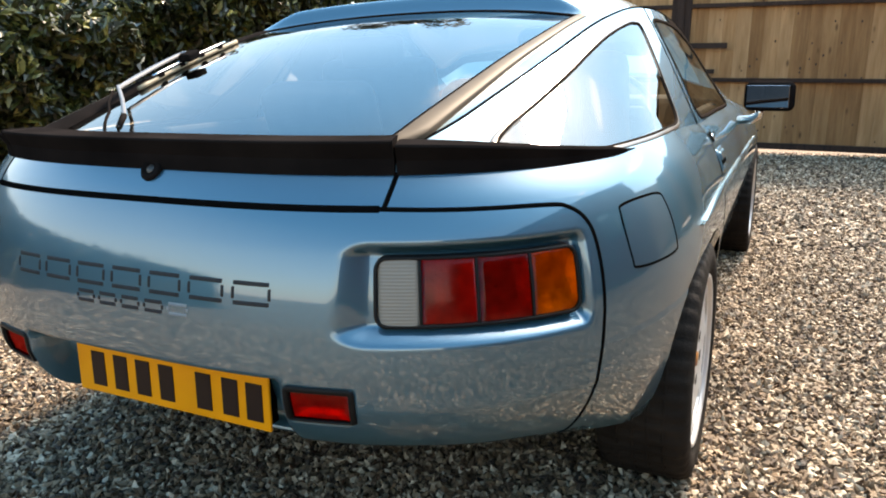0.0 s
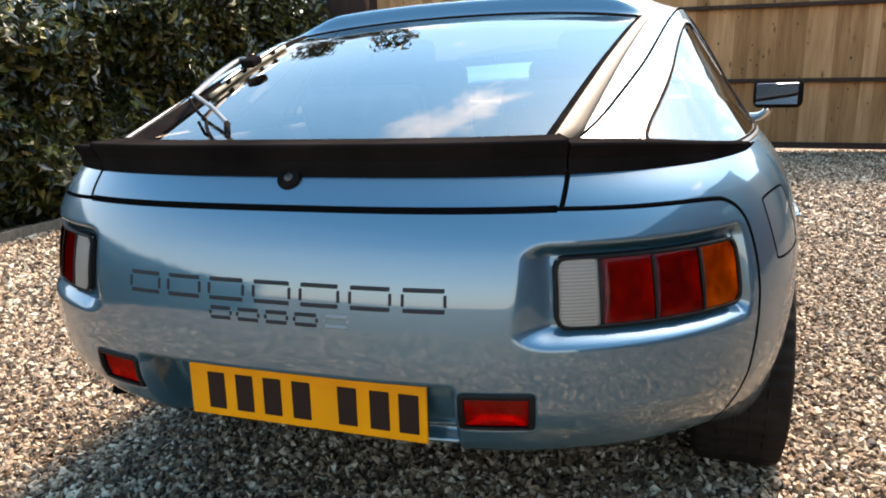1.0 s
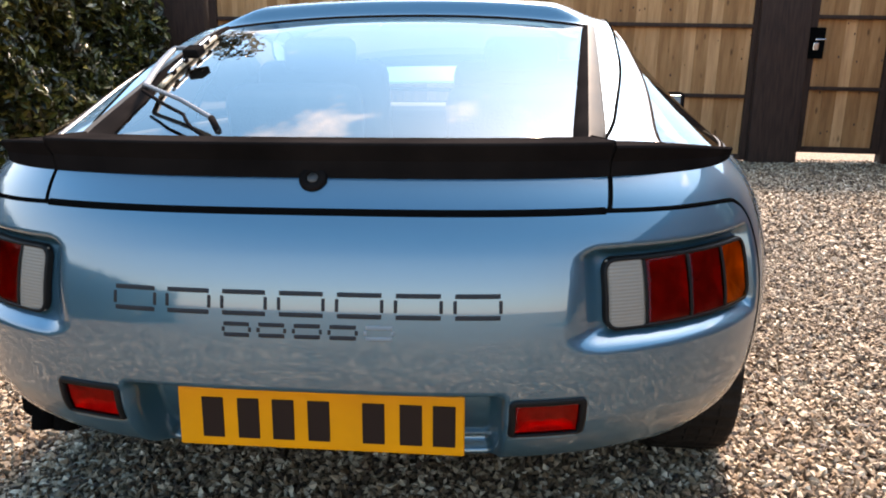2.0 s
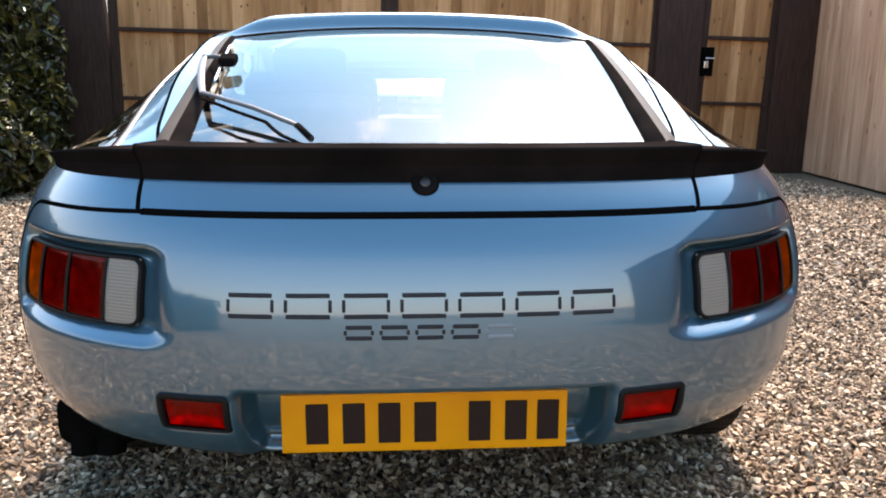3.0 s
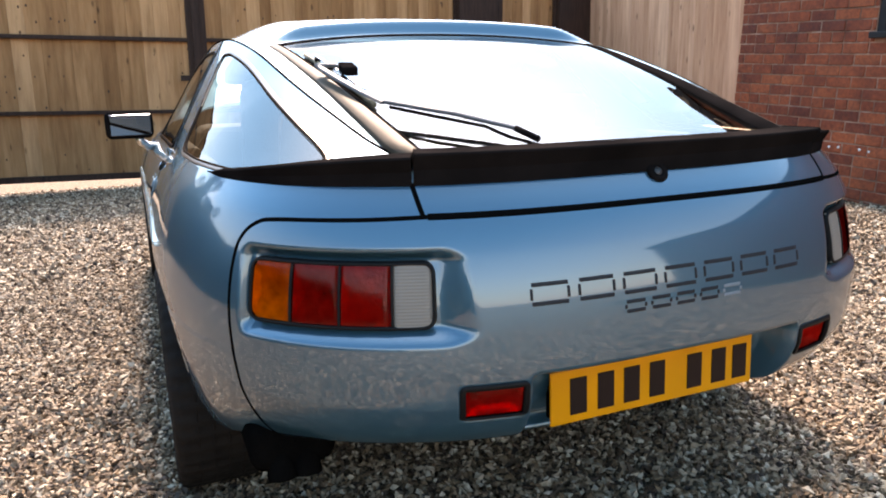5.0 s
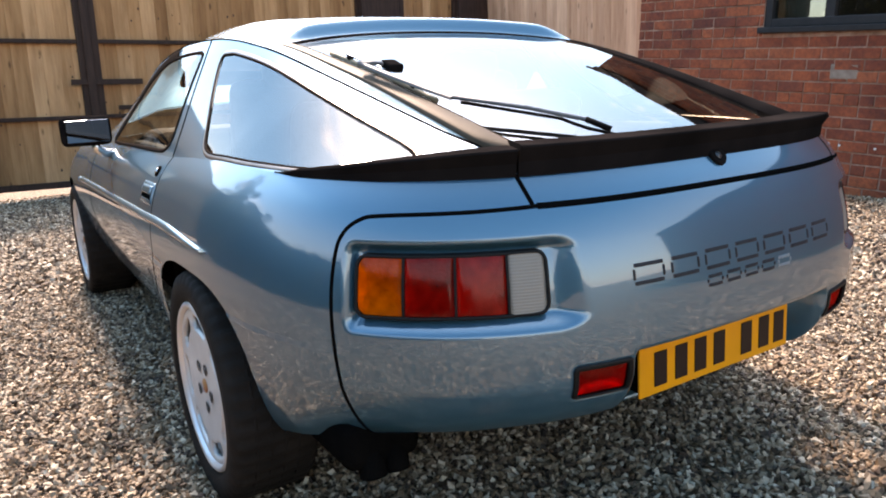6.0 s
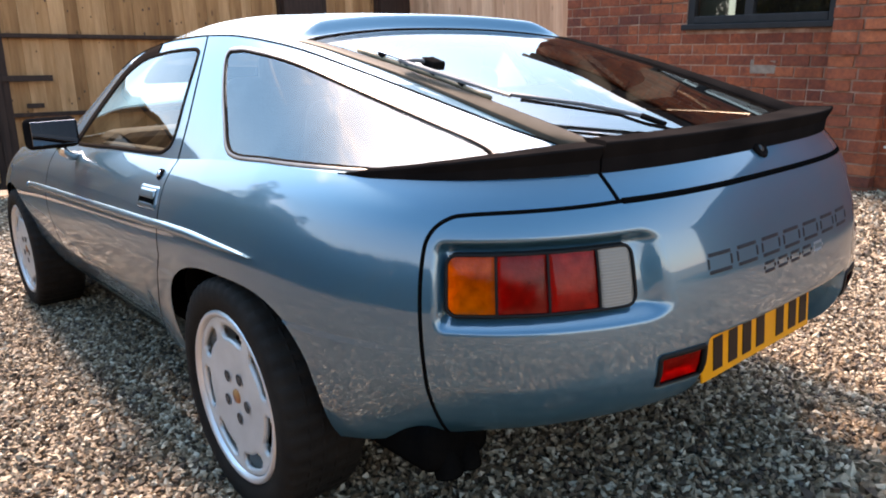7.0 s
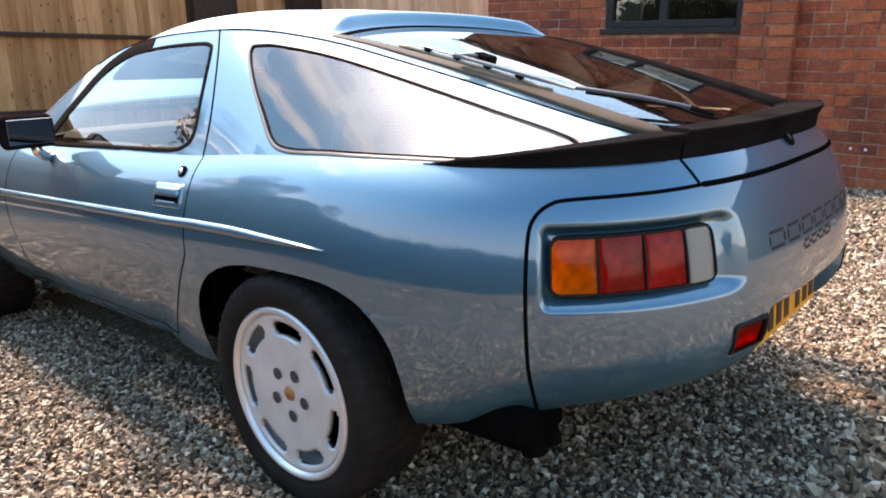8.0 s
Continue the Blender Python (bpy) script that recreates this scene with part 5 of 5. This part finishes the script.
part("cement_patch", box(bmesh.new(), (0.036, 0.24, 0.13), (0.0, 2.46 - 2.5 - 0.05, 1.02), 0.012), PATCH, house, "grey cement repair")
for k in range(26):
    v, f = lathe([(-0.018, 0.0), (-0.018, 0.011), (-0.012, 0.014)], 8)
    plug = mesh_object("wall_plug", v, f, CURTAIN, house, True, "")
    plug.location = (0, -1.9 + 0.145 * k + 0.03 * math.sin(9.0 * k), 0.42 + 0.006 * math.sin(5.0 * k))
part("eaves_board", box(bmesh.new(), (0.10, y_hi - y_lo, 0.16), (-0.04, (y_lo + y_hi) / 2, HTOP + 0.02), 0.01), STAINED, house)
bm = bmesh.new()
box(bm, (3.4, y_hi - y_lo + 0.3, 0.08), (1.55, (y_lo + y_hi) / 2, HTOP + 0.66), 0.01, Matrix.Rotation(radians(-20), 4, "Y"))
part("roof", bm, ROOF_TILE, house, "brown tiled roof slope")
window = new("house_window")
window.parent = house
wy, wz = (WIN[0] + WIN[1]) / 2, (WIN[2] + WIN[3]) / 2
ww, wh = WIN[1] - WIN[0], WIN[3] - WIN[2]
for name, size, at in (("window_sill", (0.11, ww + 0.06, 0.05), (-0.005, wy, WIN[2] - 0.002)), ("frame_bottom", (0.07, ww - 0.14, 0.07), (0.03, wy, WIN[2] + 0.06)), ("frame_top", (0.07, ww - 0.14, 0.07), (0.03, wy, WIN[3] - 0.035)), ("frame_side", (0.07, 0.07, wh), (0.03, WIN[0] + 0.035, wz)), ("frame_side", (0.07, 0.07, wh), (0.03, WIN[1] - 0.035, wz)), ("mullion", (0.06, 0.08, wh - 0.15), (0.031, wy + 0.08, wz))):
    part(name, box(bmesh.new(), size, at, 0.006), WINDOW_FRAME, window)
pane = part("window_pane", box(bmesh.new(), (0.008, ww - 0.1, wh - 0.1), (0.045, wy, wz)), GLASS, window, "dark reflecting window pane")
pane.visible_shadow = False
# two near-black sheets behind the pane, the room's dimness put into their colour
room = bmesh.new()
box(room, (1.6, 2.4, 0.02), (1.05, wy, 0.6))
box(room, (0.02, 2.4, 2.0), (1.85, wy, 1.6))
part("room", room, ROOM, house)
part("curtain", box(bmesh.new(), (0.05, 0.28, wh), (0.16, WIN[1] - 0.17, wz), 0.02), CURTAIN, house, "pale curtain behind the glass")


# ---- hedge ----
def leaves(centres, normals, size_lo, size_hi, seed, name, parent, mat, spread=0.9):
    """Folded pointed leaves at the centres, facing roughly along the normals."""
    rng = np.random.default_rng(seed)
    n = len(centres)
    nor = normals + rng.normal(size=(n, 3)) * spread
    nor /= np.linalg.norm(nor, axis=1, keepdims=True)
    way = np.cross(nor, rng.normal(size=(n, 3)))
    way /= np.linalg.norm(way, axis=1, keepdims=True)
    side = np.cross(nor, way)
    long = rng.uniform(size_lo, size_hi, (n, 1))
    wide = long * rng.uniform(0.30, 0.42, (n, 1))
    fold = wide * 0.35
    p = [centres - way * long * 0.5, centres - way * long * 0.12 + side * wide * 0.5 + nor * fold, centres + way * long * 0.25 + side * wide * 0.42 + nor * fold * 0.8, centres + way * long * 0.5 - nor * fold * 0.6,
         centres + way * long * 0.25 - side * wide * 0.42 + nor * fold * 0.8, centres - way * long * 0.12 - side * wide * 0.5 + nor * fold, centres + way * long * 0.06]
    v = np.stack(p, 1).reshape(-1, 3)
    tri = np.array([(0, 1, 6), (1, 2, 6), (2, 3, 6), (3, 4, 6), (4, 5, 6), (5, 0, 6)])
    faces = (tri[None] + 7 * np.arange(n)[:, None, None]).reshape(-1, 3)
    me = bpy.data.meshes.new(name)
    me.from_pydata(v, [], faces)
    me.materials.append(mat)
    ob = new(name, me)
    if parent:
        ob.parent = parent
    return ob


HEDGE_Y0, HEDGE_Y1 = -6.0, 7.65


def hedge_top(y):
    """The hedge's height: low beside the drive, a little taller further on."""
    return np.interp(y, [-6.0, 0.7, 2.0, 3.3, 3.9, 4.8, 5.4, 6.8, 7.7], [1.25, 1.38, 1.36, 1.45, 1.60, 1.95, 2.3, 2.4, 2.35]) + 0.07 * np.sin(5.1 * y) + 0.05 * np.sin(9.7 * y + 1.0)


def hedge_face(y, z):
    """How far out (x) the hedge's face stands."""
    return -4.14 + 0.36 * np.sin(1.7 * y + 0.6 * np.sin(2.3 * z)) * np.sin(1.9 * z + 0.7 * y) + 0.22 * np.sin(4.3 * y + 2.0 * z) * np.sin(3.1 * z + 0.5) - 0.10 * np.clip(z - 1.6, 0, 3) ** 2 - 0.35 * np.clip(0.45 - z, 0, 1)


hedge = new("laurel_hedge")
tagged(hedge, "dense dark green laurel hedge, unclipped", "hedge")
# dark sheet behind the leaves, with the hedge's inner shade in its colour
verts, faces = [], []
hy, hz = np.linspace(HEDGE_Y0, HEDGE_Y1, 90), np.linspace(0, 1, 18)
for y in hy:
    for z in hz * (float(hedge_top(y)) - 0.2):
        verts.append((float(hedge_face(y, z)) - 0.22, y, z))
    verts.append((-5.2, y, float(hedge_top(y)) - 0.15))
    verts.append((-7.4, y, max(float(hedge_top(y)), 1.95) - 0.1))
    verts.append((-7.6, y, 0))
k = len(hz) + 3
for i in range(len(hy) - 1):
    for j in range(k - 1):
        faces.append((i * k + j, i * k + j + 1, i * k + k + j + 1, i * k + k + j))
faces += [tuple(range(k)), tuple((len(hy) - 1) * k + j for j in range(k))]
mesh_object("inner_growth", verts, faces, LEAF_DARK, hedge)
rng = np.random.default_rng(21)
n = 36000
y = np.r_[rng.uniform(1.6, HEDGE_Y1, 28000), rng.uniform(HEDGE_Y0, 1.6, 8000)]
z = 0.02 + rng.uniform(0, 1, n) * hedge_top(y)
x = hedge_face(y, z) - np.abs(rng.normal(size=n)) * 0.13 + 0.04 + 0.13 * np.sin(7.3 * y + 1.7 * z) * np.sin(6.1 * z + 2.9 * y)
end = np.stack([rng.uniform(-6.0, -4.0, 3000), np.where(np.arange(3000) % 2, HEDGE_Y1 + 0.05, HEDGE_Y0) - rng.normal(size=3000) * 0.1, rng.uniform(0.02, 1.0, 3000) * np.where(np.arange(3000) % 2, 2.2, 1.35)], -1)
cap_y = rng.uniform(HEDGE_Y0, HEDGE_Y1, 17000)
cap_x = rng.uniform(-7.5, -4.3, 17000)
back = np.clip((-4.9 - cap_x) / 2.5, 0, 1)
top = np.stack([cap_x, cap_y, hedge_top(cap_y) * (1 - back) + np.maximum(hedge_top(cap_y), 2.0) * back - 0.10 + rng.normal(size=17000) * 0.14], -1)
centres = np.concatenate([np.stack([x, y, z], -1), end, top])
facing = np.concatenate([np.tile((0.8, -0.1, 0.55), (n, 1)), np.tile((0.2, 0.6, 0.5), (3000, 1)), np.tile((0.1, 0, 0.9), (17000, 1))])
tagged(leaves(centres, facing, 0.09, 0.19, 3, "leaves", hedge, LEAF), kind="stuff")
for i in range(9):
    y = 2.0 + i * 0.62 + rng.uniform(-0.2, 0.2)
    mesh_object("stem", *tube([(-4.75, y, 0), (-4.7 + rng.uniform(-0.1, 0.1), y + 0.1, 0.7), (-4.6, y + rng.uniform(-0.3, 0.3), 1.5)], 0.03, 8), BARK, hedge)
edging = part("timber_edging", box(bmesh.new(), (0.05, 8.5, 0.09), (-4.02, 3.2, 0.03), 0.008), BARK)
tagged(edging, "low timber edging board along the hedge", "edging", kind="structure")


# ---- trees beyond the hedge and the gate ----
def tree(x, y, high, wide, seed):
    rng = np.random.default_rng(seed)
    root = new("garden_tree")
    root.location = (x, y, 0)
    tagged(root, "broad-leaved garden tree in full leaf", "tree")
    trunk = [(0, 0, 0), (0.05, 0.03, high * 0.25), (0.0, 0.1, high * 0.5), (0.1, 0.0, high * 0.8)]
    v, f = [], []
    for a, (q0, q1, r) in enumerate(zip(trunk[:-1], trunk[1:], (0.22, 0.17, 0.11))):
        tv, tf = tube([q0, q1], r, 9)
        f += [tuple(i + len(v) for i in face) for face in tf]
        v += tv
    for b in range(9):
        w, h0 = 2 * math.pi * b / 9 + rng.uniform(-0.3, 0.3), high * rng.uniform(0.3, 0.65)
        tv, tf = tube([(0, 0.05, h0), (math.cos(w) * wide * 0.4, math.sin(w) * wide * 0.4, h0 + high * 0.12), (math.cos(w) * wide * 0.8, math.sin(w) * wide * 0.8, h0 + high * 0.2)], 0.055, 6)
        f += [tuple(i + len(v) for i in face) for face in tf]
        v += tv
    mesh_object("trunk", v, f, BARK, root)
    blobs = [(rng.normal() * wide * 0.45, rng.normal() * wide * 0.45, high * rng.uniform(0.42, 0.95), wide * rng.uniform(0.22, 0.42)) for _ in range(22)]
    spots, outs = [], []
    for bx, by, bz, br in blobs:
        d = rng.normal(size=(260, 3))
        d /= np.linalg.norm(d, axis=1, keepdims=True)
        spots.append(np.array((bx, by, bz)) + d * br * rng.uniform(0.6, 1.08, (260, 1)))
        outs.append(d)
    tagged(leaves(np.concatenate(spots), np.concatenate(outs), 0.16, 0.30, seed, "crown", root, LEAF), kind="stuff")
    return root


tree(-11.5, 13.0, 6.0, 2.0, 41)
tree(-8.4, 15.6, 8.8, 2.1, 43)
tree(-17.5, 2.0, 4.0, 2.2, 42)
